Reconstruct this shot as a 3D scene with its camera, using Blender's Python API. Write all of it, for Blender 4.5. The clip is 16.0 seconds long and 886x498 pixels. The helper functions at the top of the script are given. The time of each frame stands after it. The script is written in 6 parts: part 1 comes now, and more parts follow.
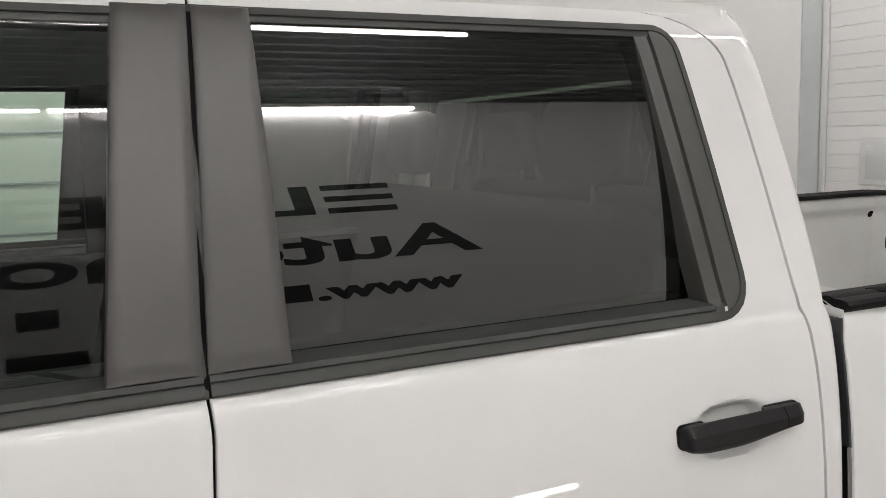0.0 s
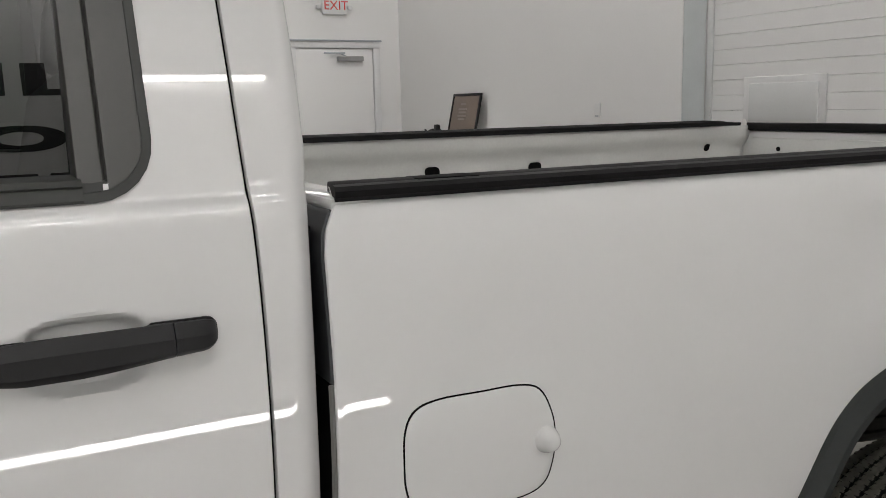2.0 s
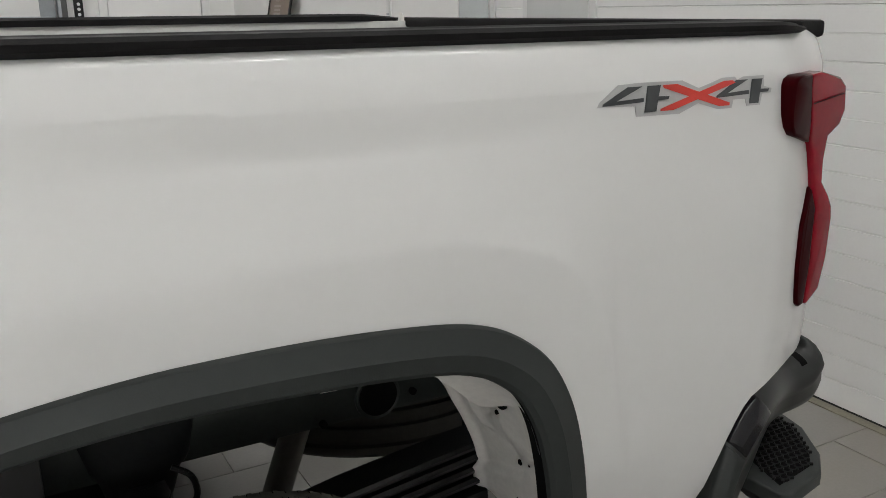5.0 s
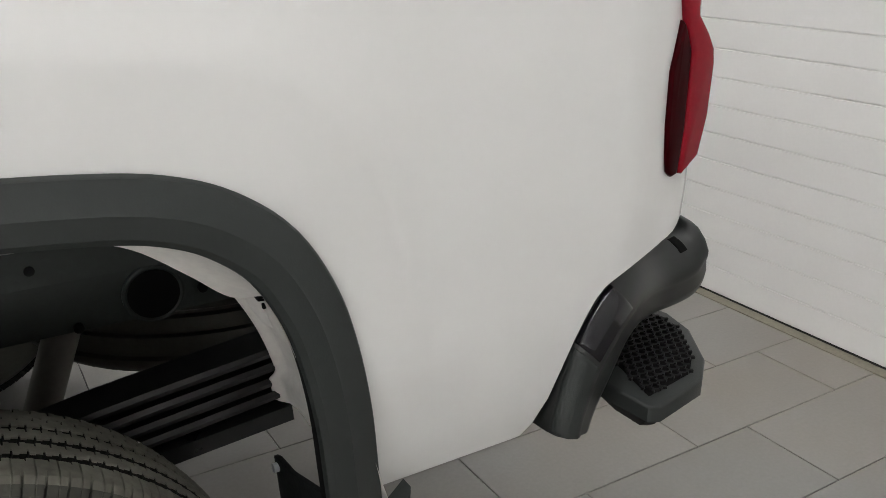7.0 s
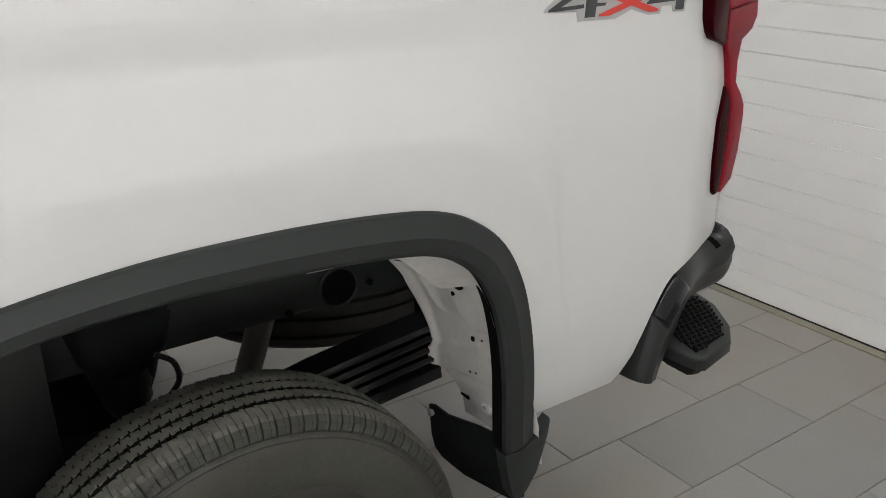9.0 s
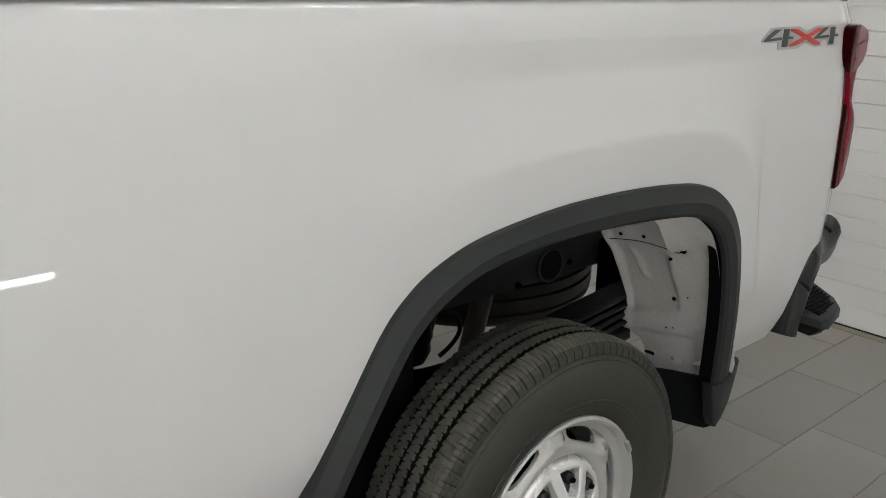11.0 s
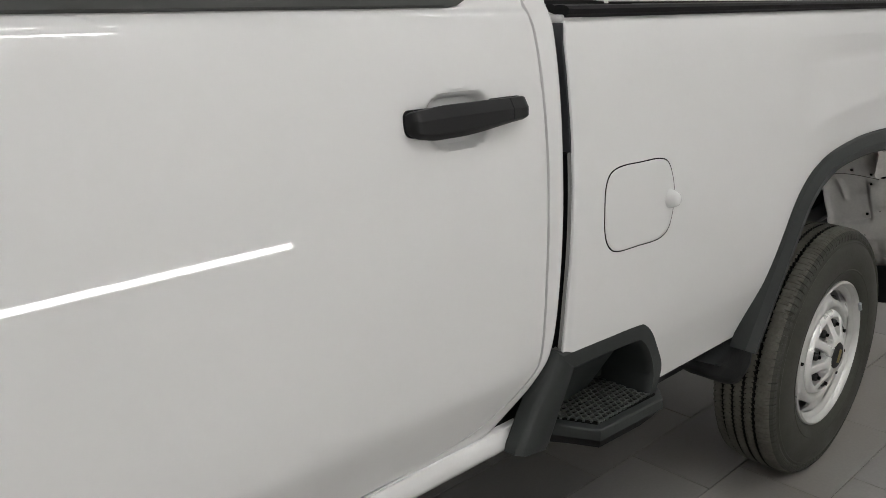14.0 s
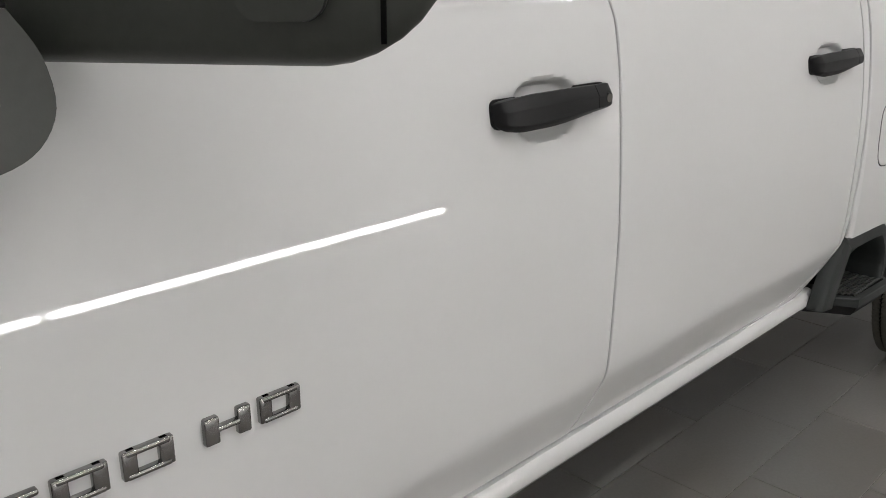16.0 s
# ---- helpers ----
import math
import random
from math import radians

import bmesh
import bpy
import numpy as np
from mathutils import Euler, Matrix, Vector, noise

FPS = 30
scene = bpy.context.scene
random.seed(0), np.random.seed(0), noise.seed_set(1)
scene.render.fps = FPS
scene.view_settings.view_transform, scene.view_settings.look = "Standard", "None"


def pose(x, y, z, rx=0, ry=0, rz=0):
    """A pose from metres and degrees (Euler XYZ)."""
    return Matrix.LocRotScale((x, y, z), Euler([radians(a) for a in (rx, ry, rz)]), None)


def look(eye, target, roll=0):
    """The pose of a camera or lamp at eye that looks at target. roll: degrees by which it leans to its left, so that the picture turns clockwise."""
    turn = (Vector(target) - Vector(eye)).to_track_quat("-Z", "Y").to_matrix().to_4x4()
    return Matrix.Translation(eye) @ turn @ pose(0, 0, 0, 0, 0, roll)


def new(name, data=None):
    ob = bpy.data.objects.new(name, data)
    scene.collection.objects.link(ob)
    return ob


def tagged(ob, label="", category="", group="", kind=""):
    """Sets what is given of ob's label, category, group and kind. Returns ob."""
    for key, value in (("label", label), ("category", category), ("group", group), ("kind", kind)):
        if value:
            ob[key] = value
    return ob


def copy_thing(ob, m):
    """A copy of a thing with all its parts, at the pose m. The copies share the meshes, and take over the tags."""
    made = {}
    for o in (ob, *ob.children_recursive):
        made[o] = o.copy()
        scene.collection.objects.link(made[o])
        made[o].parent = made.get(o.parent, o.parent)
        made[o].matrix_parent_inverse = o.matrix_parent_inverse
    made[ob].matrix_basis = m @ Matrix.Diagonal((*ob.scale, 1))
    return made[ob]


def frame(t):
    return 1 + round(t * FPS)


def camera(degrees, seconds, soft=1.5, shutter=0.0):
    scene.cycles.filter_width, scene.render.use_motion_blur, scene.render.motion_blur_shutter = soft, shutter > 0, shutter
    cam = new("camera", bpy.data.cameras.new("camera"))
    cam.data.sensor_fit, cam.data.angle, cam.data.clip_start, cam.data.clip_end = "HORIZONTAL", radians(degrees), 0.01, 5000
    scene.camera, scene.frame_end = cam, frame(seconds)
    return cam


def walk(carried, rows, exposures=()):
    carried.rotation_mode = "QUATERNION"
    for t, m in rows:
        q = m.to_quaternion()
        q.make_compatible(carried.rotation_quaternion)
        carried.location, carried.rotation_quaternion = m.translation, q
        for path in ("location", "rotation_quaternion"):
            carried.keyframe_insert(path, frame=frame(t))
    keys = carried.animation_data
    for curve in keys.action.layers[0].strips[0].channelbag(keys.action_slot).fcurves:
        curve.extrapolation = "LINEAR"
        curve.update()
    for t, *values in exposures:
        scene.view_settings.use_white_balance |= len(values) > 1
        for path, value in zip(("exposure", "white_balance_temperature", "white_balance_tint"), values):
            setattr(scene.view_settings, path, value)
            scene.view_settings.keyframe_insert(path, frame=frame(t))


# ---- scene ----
cam = camera(55.1, 16.0, soft=0.8)
PATH = [
    (0, (-2.850, -1.050, 1.881), (-1.988, 0.737, 1.624), -1.44),
    (0.5, (-2.618, -1.068, 1.861), (-1.754, 0.718, 1.618), -2.1),
    (1, (-2.341, -1.089, 1.796), (-1.464, 0.692, 1.553), -1.8),
    (1.5, (-2.109, -1.075, 1.71), (-1.22, 0.7, 1.471), -1.8),
    (2, (-1.876, -1.069, 1.663), (-0.985, 0.691, 1.331), -1.3),
    (2.5, (-1.646, -1.094, 1.651), (-0.752, 0.652, 1.262), -1.3),
    (3, (-1.348, -1.127, 1.625), (-0.447, 0.609, 1.206), -1.3),
    (3.5, (-1.086, -1.148, 1.611), (-0.183, 0.577, 1.151), -1.3),
    (4, (-0.813, -1.095, 1.602), (0.101, 0.615, 1.111), -1.1),
    (4.5, (-0.575, -1.052, 1.589), (0.351, 0.643, 1.068), -0.8),
    (5, (-0.256, -1.005, 1.582), (0.677, 0.679, 1.039), -0.6),
    (5.2, (-0.126, -0.984, 1.575), (0.81, 0.696, 1.024), -0.5),
    (7.3, (0.15, -0.888, 1.372), (1.118, 0.705, 0.648), -0.7),
    (7.5, (0.141, -0.908, 1.416), (1.118, 0.678, 0.686), -1.0),
    (8, (0.024, -0.981, 1.503), (1.021, 0.583, 0.755), -0.9),
    (8.5, (-0.194, -1.06, 1.569), (0.829, 0.484, 0.814), -0.4),
    (9, (-0.397, -1.091, 1.592), (0.666, 0.435, 0.857), -0.1),
    (9.5, (-0.558, -1.055, 1.584), (0.539, 0.465, 0.886), 0.3),
    (9.7, (-0.647, -1.028, 1.579), (0.47, 0.484, 0.898), 0.2),
    (11.8, (-1.665, -1.026, 1.557), (-0.383, 0.395, 0.975), 1.1),
    (12, (-1.762, -1.007, 1.563), (-0.479, 0.412, 0.982), 1.0),
    (12.5, (-2.003, -0.997, 1.571), (-0.708, 0.415, 0.996), 0.5),
    (13, (-2.301, -1.058, 1.597), (-0.995, 0.345, 1.028), 0.1),
    (13.5, (-2.528, -1.04, 1.583), (-1.206, 0.351, 1.021), -0.2),
    (14, (-2.785, -0.973, 1.567), (-1.449, 0.405, 1.005), -0.4),
    (14.5, (-3.037, -0.937, 1.589), (-1.706, 0.434, 0.997), -0.1),
    (15, (-3.361, -0.938, 1.606), (-2.023, 0.421, 1.004), -0.2),
    (15.5, (-3.629, -0.89, 1.605), (-2.285, 0.458, 0.992), -0.1),
    (16, (-3.876, -0.794, 1.592), (-2.529, 0.545, 0.964), 0.1),
]
EXPOSURES = [(0, 0.46, 6660, 12), (0.8, 0.39, 6660, 12), (1.5, 0.22, 6620, 12), (2.5, 0.06, 6540, 10), (3.0, 0.10, 6500, 10), (3.5, 0.21, 6500, 9), (4.2, 0.29, 6500, 8), (5.2, 0.46, 6500, 9), (7.3, 0.86, 6500, 10), (8, 0.76, 6500, 10), (8.5, 0.73, 6500, 10), (9.2, 0.72, 6500, 10), (9.7, 0.66, 6500, 10), (11.8, 0.32, 6500, 8), (13, 0.3, 6500, 9), (16, 0.29, 6500, 11)]
walk(cam, [(t, look(eye, target, roll)) for t, eye, target, roll in PATH], EXPOSURES)

# ---- light ----
world = bpy.data.worlds.new("world")
scene.world = world
world.use_nodes = True
world.node_tree.nodes["Background"].inputs[0].default_value = (0.75, 0.8, 0.85, 1)
world.node_tree.nodes["Background"].inputs[1].default_value = 0.05
TUBE = 46.0  # emission of the ceiling tubes
WALL_TUBE = 22.0  # emission of the wall tubes


# ---- materials ----
def mat(name, color, rough=0.5, metal=0.0, noise_amt=0.06, noise_scale=6.0, bump=0.0, bump_scale=120.0, coat=0.0, spec=0.5, rough_var=0.08, per_object=0.0, fine=90.0):
    """Principled surface whose colour varies at two scales, with a fine bump."""
    m = bpy.data.materials.new(name)
    m.use_nodes = True
    nt = m.node_tree
    n, l = nt.nodes, nt.links
    b = n["Principled BSDF"]
    b.inputs["Roughness"].default_value = rough
    b.inputs["Metallic"].default_value = metal
    b.inputs["Coat Weight"].default_value = coat
    b.inputs["Coat Roughness"].default_value = 0.03
    b.inputs["Specular IOR Level"].default_value = spec
    tc = n.new("ShaderNodeTexCoord")
    n1 = n.new("ShaderNodeTexNoise")
    n1.inputs["Scale"].default_value = noise_scale
    n1.inputs["Detail"].default_value = 5
    n2 = n.new("ShaderNodeTexNoise")
    n2.inputs["Scale"].default_value = fine
    n2.inputs["Detail"].default_value = 3
    l.new(tc.outputs["Object"], n1.inputs["Vector"])
    l.new(tc.outputs["Object"], n2.inputs["Vector"])
    add = n.new("ShaderNodeMath")
    add.operation = "MULTIPLY_ADD"
    add.inputs[1].default_value = 0.6
    l.new(n1.outputs[0], add.inputs[0])
    mul = n.new("ShaderNodeMath")
    mul.operation = "MULTIPLY"
    mul.inputs[1].default_value = 0.4
    l.new(n2.outputs[0], mul.inputs[0])
    l.new(mul.outputs[0], add.inputs[2])
    ramp = n.new("ShaderNodeMapRange")
    ramp.inputs[1].default_value, ramp.inputs[2].default_value = 0.3, 0.7
    ramp.inputs[3].default_value, ramp.inputs[4].default_value = 1 - noise_amt, 1 + noise_amt
    l.new(add.outputs[0], ramp.inputs[0])
    last = ramp.outputs[0]
    if per_object:
        oi = n.new("ShaderNodeObjectInfo")
        pr = n.new("ShaderNodeMapRange")
        pr.inputs[3].default_value, pr.inputs[4].default_value = 1 - per_object, 1 + per_object
        l.new(oi.outputs["Random"], pr.inputs[0])
        mm = n.new("ShaderNodeMath")
        mm.operation = "MULTIPLY"
        l.new(last, mm.inputs[0])
        l.new(pr.outputs[0], mm.inputs[1])
        last = mm.outputs[0]
    vm = n.new("ShaderNodeVectorMath")
    vm.operation = "SCALE"
    vm.inputs[0].default_value = color
    l.new(last, vm.inputs["Scale"])
    l.new(vm.outputs[0], b.inputs["Base Color"])
    if rough_var:
        rr = n.new("ShaderNodeMapRange")
        rr.inputs[1].default_value, rr.inputs[2].default_value = 0.3, 0.7
        rr.inputs[3].default_value, rr.inputs[4].default_value = max(0.0, rough - rough_var), rough + rough_var
        l.new(n1.outputs[0], rr.inputs[0])
        l.new(rr.outputs[0], b.inputs["Roughness"])
    if bump:
        nb = n.new("ShaderNodeTexNoise")
        nb.inputs["Scale"].default_value = bump_scale
        nb.inputs["Detail"].default_value = 3
        l.new(tc.outputs["Object"], nb.inputs["Vector"])
        bp = n.new("ShaderNodeBump")
        bp.inputs["Strength"].default_value = bump
        bp.inputs["Distance"].default_value = 0.002
        l.new(nb.outputs[0], bp.inputs["Height"])
        l.new(bp.outputs[0], b.inputs["Normal"])
    return m


def glass_mat(name, tint, ior=1.6):
    m = bpy.data.materials.new(name)
    m.use_nodes = True
    nt = m.node_tree
    n, l = nt.nodes, nt.links
    n.remove(n["Principled BSDF"])
    tr = n.new("ShaderNodeBsdfTransparent")
    tr.inputs[0].default_value = (*tint, 1)
    gl = n.new("ShaderNodeBsdfGlossy")
    gl.inputs["Roughness"].default_value = 0.0
    fr = n.new("ShaderNodeFresnel")
    fr.inputs[0].default_value = ior
    mx = n.new("ShaderNodeMixShader")
    l.new(fr.outputs[0], mx.inputs[0])
    l.new(tr.outputs[0], mx.inputs[1])
    l.new(gl.outputs[0], mx.inputs[2])
    l.new(mx.outputs[0], n["Material Output"].inputs[0])
    return m


def glow(name, color, strength):
    m = bpy.data.materials.new(name)
    m.use_nodes = True
    b = m.node_tree.nodes["Principled BSDF"]
    b.inputs["Base Color"].default_value = (0.9, 0.9, 0.9, 1)
    b.inputs["Emission Color"].default_value = (*color, 1)
    b.inputs["Emission Strength"].default_value = strength
    return m


PAINT = mat("white paint", (0.70, 0.70, 0.69), 0.6, coat=1.0, spec=0.0, noise_amt=0.012, noise_scale=1.2, rough_var=0.02)
PAINT.node_tree.nodes["Principled BSDF"].inputs["Coat Roughness"].default_value = 0.008
PAINT.node_tree.nodes["Principled BSDF"].inputs["Coat IOR"].default_value = 1.58
PAINT_IN = mat("white undercoat", (0.62, 0.62, 0.6), 0.42, noise_amt=0.07, noise_scale=4, bump=0.1)
LINER = mat("primer steel", (0.82, 0.80, 0.765), 0.36, noise_amt=0.1, noise_scale=9, bump=0.15, bump_scale=40)
PLASTIC = mat("black grained plastic", (0.020, 0.0235, 0.0225), 0.52, spec=0.4, noise_amt=0.1, noise_scale=3, bump=0.12, bump_scale=420, rough_var=0.06)
HANDLE = mat("black handle plastic", (0.012, 0.012, 0.0125), 0.45, spec=0.25, noise_amt=0.1, noise_scale=5, bump=0.06, bump_scale=500)
APPLIQUE = mat("satin pillar film", (0.06, 0.057, 0.054), 0.42, noise_amt=0.07, noise_scale=2.5, bump=0.05, bump_scale=600)
SEAL = mat("window seal rubber", (0.034, 0.036, 0.033), 0.6, noise_amt=0.12, noise_scale=4)
CHANNEL = mat("satin channel film", (0.050, 0.050, 0.046), 0.42, noise_amt=0.08, noise_scale=3, bump=0.05, bump_scale=500)
RAILCAP = mat("bed rail cap plastic", (0.010, 0.0095, 0.010), 0.65, spec=0.12, noise_amt=0.14, noise_scale=5, bump=0.2, bump_scale=300)
BUMPER = mat("black bumper paint", (0.013, 0.015, 0.0145), 0.36, spec=0.5, coat=0.05, noise_amt=0.1, noise_scale=3)
SHELL = mat("mirror plastic", (0.046, 0.049, 0.042), 0.42, spec=0.5, noise_amt=0.15, noise_scale=9, bump=0.08, bump_scale=400)
RUBBER = mat("tyre rubber", (0.044, 0.044, 0.036), 0.62, spec=0.35, noise_amt=0.25, noise_scale=9, bump=0.2, bump_scale=200)
# dust-free rubber, darkened below the sidewall's tone for the shade in the grooves
GROOVE = mat("clean shaded groove rubber", (0.010, 0.010, 0.009), 0.75, spec=0.15)
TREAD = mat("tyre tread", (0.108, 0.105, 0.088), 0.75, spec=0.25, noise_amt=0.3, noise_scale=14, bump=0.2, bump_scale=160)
RIM = mat("silver wheel paint", (0.62, 0.62, 0.60), 0.34, metal=0.5, noise_amt=0.05, noise_scale=8, coat=0.3)
HUB = mat("bright silver paint", (0.8, 0.8, 0.78), 0.3, metal=0.4, noise_amt=0.04, noise_scale=9, coat=0.3)
NUT = mat("dark lug nut", (0.03, 0.03, 0.03), 0.4, metal=0.6)
FRAME = mat("black frame coating", (0.020, 0.025, 0.0225), 0.5, spec=0.4, noise_amt=0.3, noise_scale=7, bump=0.3, bump_scale=60)
SPRING = mat("leaf spring steel", (0.006, 0.0065, 0.007), 0.35, noise_amt=0.3, noise_scale=8)
SHOCK = mat("shock absorber steel", (0.10, 0.094, 0.082), 0.45, metal=0.4, noise_amt=0.2, noise_scale=20)
MUD = mat("mud flap plastic", (0.008, 0.0092, 0.0096), 0.5, spec=0.18, noise_amt=0.45, noise_scale=14, bump=0.2)
# near-black; in gaps and holes it stands in for their shade
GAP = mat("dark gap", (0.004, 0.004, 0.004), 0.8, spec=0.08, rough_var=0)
CHROME = mat("grey chrome badge", (0.30, 0.295, 0.29), 0.16, metal=1.0, noise_amt=0.08, noise_scale=30)
RED = mat("tail lamp lens", (0.23, 0.006, 0.015), 0.12, spec=0.22, noise_amt=0.1, noise_scale=6, rough_var=0.02)
RED_DARK = mat("tail lamp housing", (0.028, 0.0008, 0.002), 0.3, spec=0.03, noise_amt=0.1, rough_var=0.02)
DECAL_RED = mat("red decal film", (0.62, 0.05, 0.035), 0.35)
DECAL_GREY = mat("charcoal decal film", (0.05, 0.055, 0.058), 0.35)
DECAL_EDGE = mat("silver decal film", (0.42, 0.42, 0.42), 0.35)
SEAT = mat("charcoal seat cloth", (0.03, 0.03, 0.03), 0.85, noise_amt=0.2, noise_scale=40)
GLASS = glass_mat("tinted glass", (0.11, 0.145, 0.115), 2.1)
GLASS_F = glass_mat("clear green glass", (0.74, 0.85, 0.77), 1.7)
WALL = mat("painted wall", (0.84, 0.835, 0.82), 0.6, noise_amt=0.025, noise_scale=0.7, bump=0.05, bump_scale=90)
DOORP = mat("sectional door panel", (0.86, 0.855, 0.84), 0.45, noise_amt=0.025, noise_scale=1.0, bump=0.12, bump_scale=160)
TRIM = mat("white trim", (0.75, 0.75, 0.74), 0.5, noise_amt=0.03)
STEEL = mat("galvanised track", (0.42, 0.45, 0.47), 0.42, metal=0.5, noise_amt=0.1, noise_scale=12)
STRIP = mat("pale jamb seal", (0.60, 0.635, 0.64), 0.5, noise_amt=0.05)
TILE = mat("grey porcelain tile", (0.27, 0.256, 0.24), 0.40, noise_amt=0.10, noise_scale=1.6, bump=0.0, per_object=0.09, rough_var=0.06)


def in_place(m, dark, light, scale):
    """Reads the noise in world space, so that no two tiles look alike, and drifts the colour between two tones."""
    n, l = m.node_tree.nodes, m.node_tree.links
    g = n.new("ShaderNodeNewGeometry")
    for k in list(l):
        if k.from_node.type == "TEX_COORD":
            l.new(g.outputs["Position"], k.to_socket)
    t = n.new("ShaderNodeTexNoise")
    t.inputs["Scale"].default_value = scale
    t.inputs["Detail"].default_value = 4
    l.new(g.outputs["Position"], t.inputs["Vector"])
    r = n.new("ShaderNodeValToRGB")
    r.color_ramp.elements[0].position, r.color_ramp.elements[1].position = 0.38, 0.62
    r.color_ramp.elements[0].color, r.color_ramp.elements[1].color = (*dark, 1), (*light, 1)
    l.new(t.outputs[0], r.inputs[0])
    for v in n:
        if v.type == "VECT_MATH":
            l.new(r.outputs[0], v.inputs[0])


in_place(TILE, (0.226, 0.206, 0.184), (0.243, 0.236, 0.226), 0.9)
GROUT = mat("dark grout", (0.09, 0.084, 0.078), 0.8, noise_amt=0.2, noise_scale=20)
# colour set dark so that the ceiling's reflection in the glass stays dim
CEIL = mat("darkened corrugated ceiling", (0.24, 0.245, 0.25), 0.5, noise_amt=0.05)
BLACK = mat("black vinyl lettering", (0.012, 0.012, 0.012), 0.5, rough_var=0)
LAMP = glow("strip lamp", (0.993, 0.98, 0.97), TUBE)
WALL_LAMP = glow("wall strip lamp", (0.993, 0.98, 0.97), WALL_TUBE)
CASE = mat("lamp casing", (0.7, 0.7, 0.7), 0.4)


# ---- building helpers ----
def empty(name, label, category, kind="", group="", at=(0, 0, 0)):
    ob = tagged(new(name), label, category, group, kind)
    ob.location = at
    return ob


def part(name, bm, material, parent=None, label="", smooth=True, angle=40, at=None):
    """Links a bmesh, or (verts, faces), as one mesh object under a thing or a part."""
    me = bpy.data.meshes.new(name)
    if isinstance(bm, tuple):
        me.from_pydata([tuple(v) for v in bm[0]], [], [tuple(f) for f in bm[1]])
    else:
        bm.to_mesh(me)
        bm.free()
    me.materials.append(material)
    if smooth:
        me.shade_smooth()
        if angle < 180:
            me.set_sharp_from_angle(angle=radians(angle))
    ob = new(name, me)
    if label:
        ob["label"] = label
    if at:
        ob.location = at
    if parent:
        ob.parent = parent
    return ob


def piece(name, mesh, parent, m):
    ob = new(name, mesh)
    ob.parent = parent
    ob.matrix_basis = m
    return ob


def box(sx, sy, sz, bevel=0.0, at=(0, 0, 0), seg=2, bm=None, rot=None):
    """A box of that size centred on at, its edges rounded; joins bm when given."""
    b = bmesh.new()
    m = Matrix.Translation(at) @ (rot or Matrix()) @ Matrix.Diagonal((sx, sy, sz, 1))
    bmesh.ops.create_cube(b, size=1, matrix=m)
    if bevel:
        bmesh.ops.bevel(b, geom=b.edges[:], offset=bevel, segments=seg, affect="EDGES", profile=0.5)
    if bm is None:
        return b
    return join(bm, b)


def join(bm, b):
    me = bpy.data.meshes.new("tmp")
    b.to_mesh(me)
    b.free()
    bm.from_mesh(me)
    bpy.data.meshes.remove(me)
    return bm


def span(x0, x1, y0, y1, z0, z1, bevel=0.0, seg=2, bm=None):
    return box(x1 - x0, y1 - y0, z1 - z0, bevel, ((x0 + x1) / 2, (y0 + y1) / 2, (z0 + z1) / 2), seg, bm)


def rod(p, q, r, seg=16, r2=None, bm=None):
    """A round bar from p to q, its ends chamfered."""
    p, q = Vector(p), Vector(q)
    b = bmesh.new()
    d = q - p
    m = Matrix.Translation((p + q) / 2) @ d.to_track_quat("Z", "Y").to_matrix().to_4x4()
    bmesh.ops.create_cone(b, cap_ends=True, segments=seg, radius1=r, radius2=r if r2 is None else r2, depth=d.length, matrix=m)
    return b if bm is None else join(bm, b)


def curve_at(table, z):
    """Smooth (monotone Hermite) reading of a short table of (z, value)."""
    if z <= table[0][0]:
        return table[0][1]
    if z >= table[-1][0]:
        return table[-1][1]
    for i in range(len(table) - 1):
        (a, va), (b, vb) = table[i], table[i + 1]
        if a <= z <= b:
            h = b - a
            d = (vb - va) / h

            def slope(j):
                if j == 0 or j == len(table) - 1:
                    return d
                l = (table[j][1] - table[j - 1][1]) / (table[j][0] - table[j - 1][0])
                r = (table[j + 1][1] - table[j][1]) / (table[j + 1][0] - table[j][0])
                return 0 if l * r <= 0 else 2 * l * r / (l + r)

            m0, m1, t = slope(i), slope(i + 1), (z - a) / h
            return ((2 * t**3 - 3 * t**2 + 1) * va + (t**3 - 2 * t**2 + t) * h * m0 + (-2 * t**3 + 3 * t**2) * vb + (t**3 - t**2) * h * m1)


def bumpy(t, a, b):
    """0 below a, 1 above b, smooth between."""
    t = min(1, max(0, (t - a) / (b - a)))
    return t * t * (3 - 2 * t)


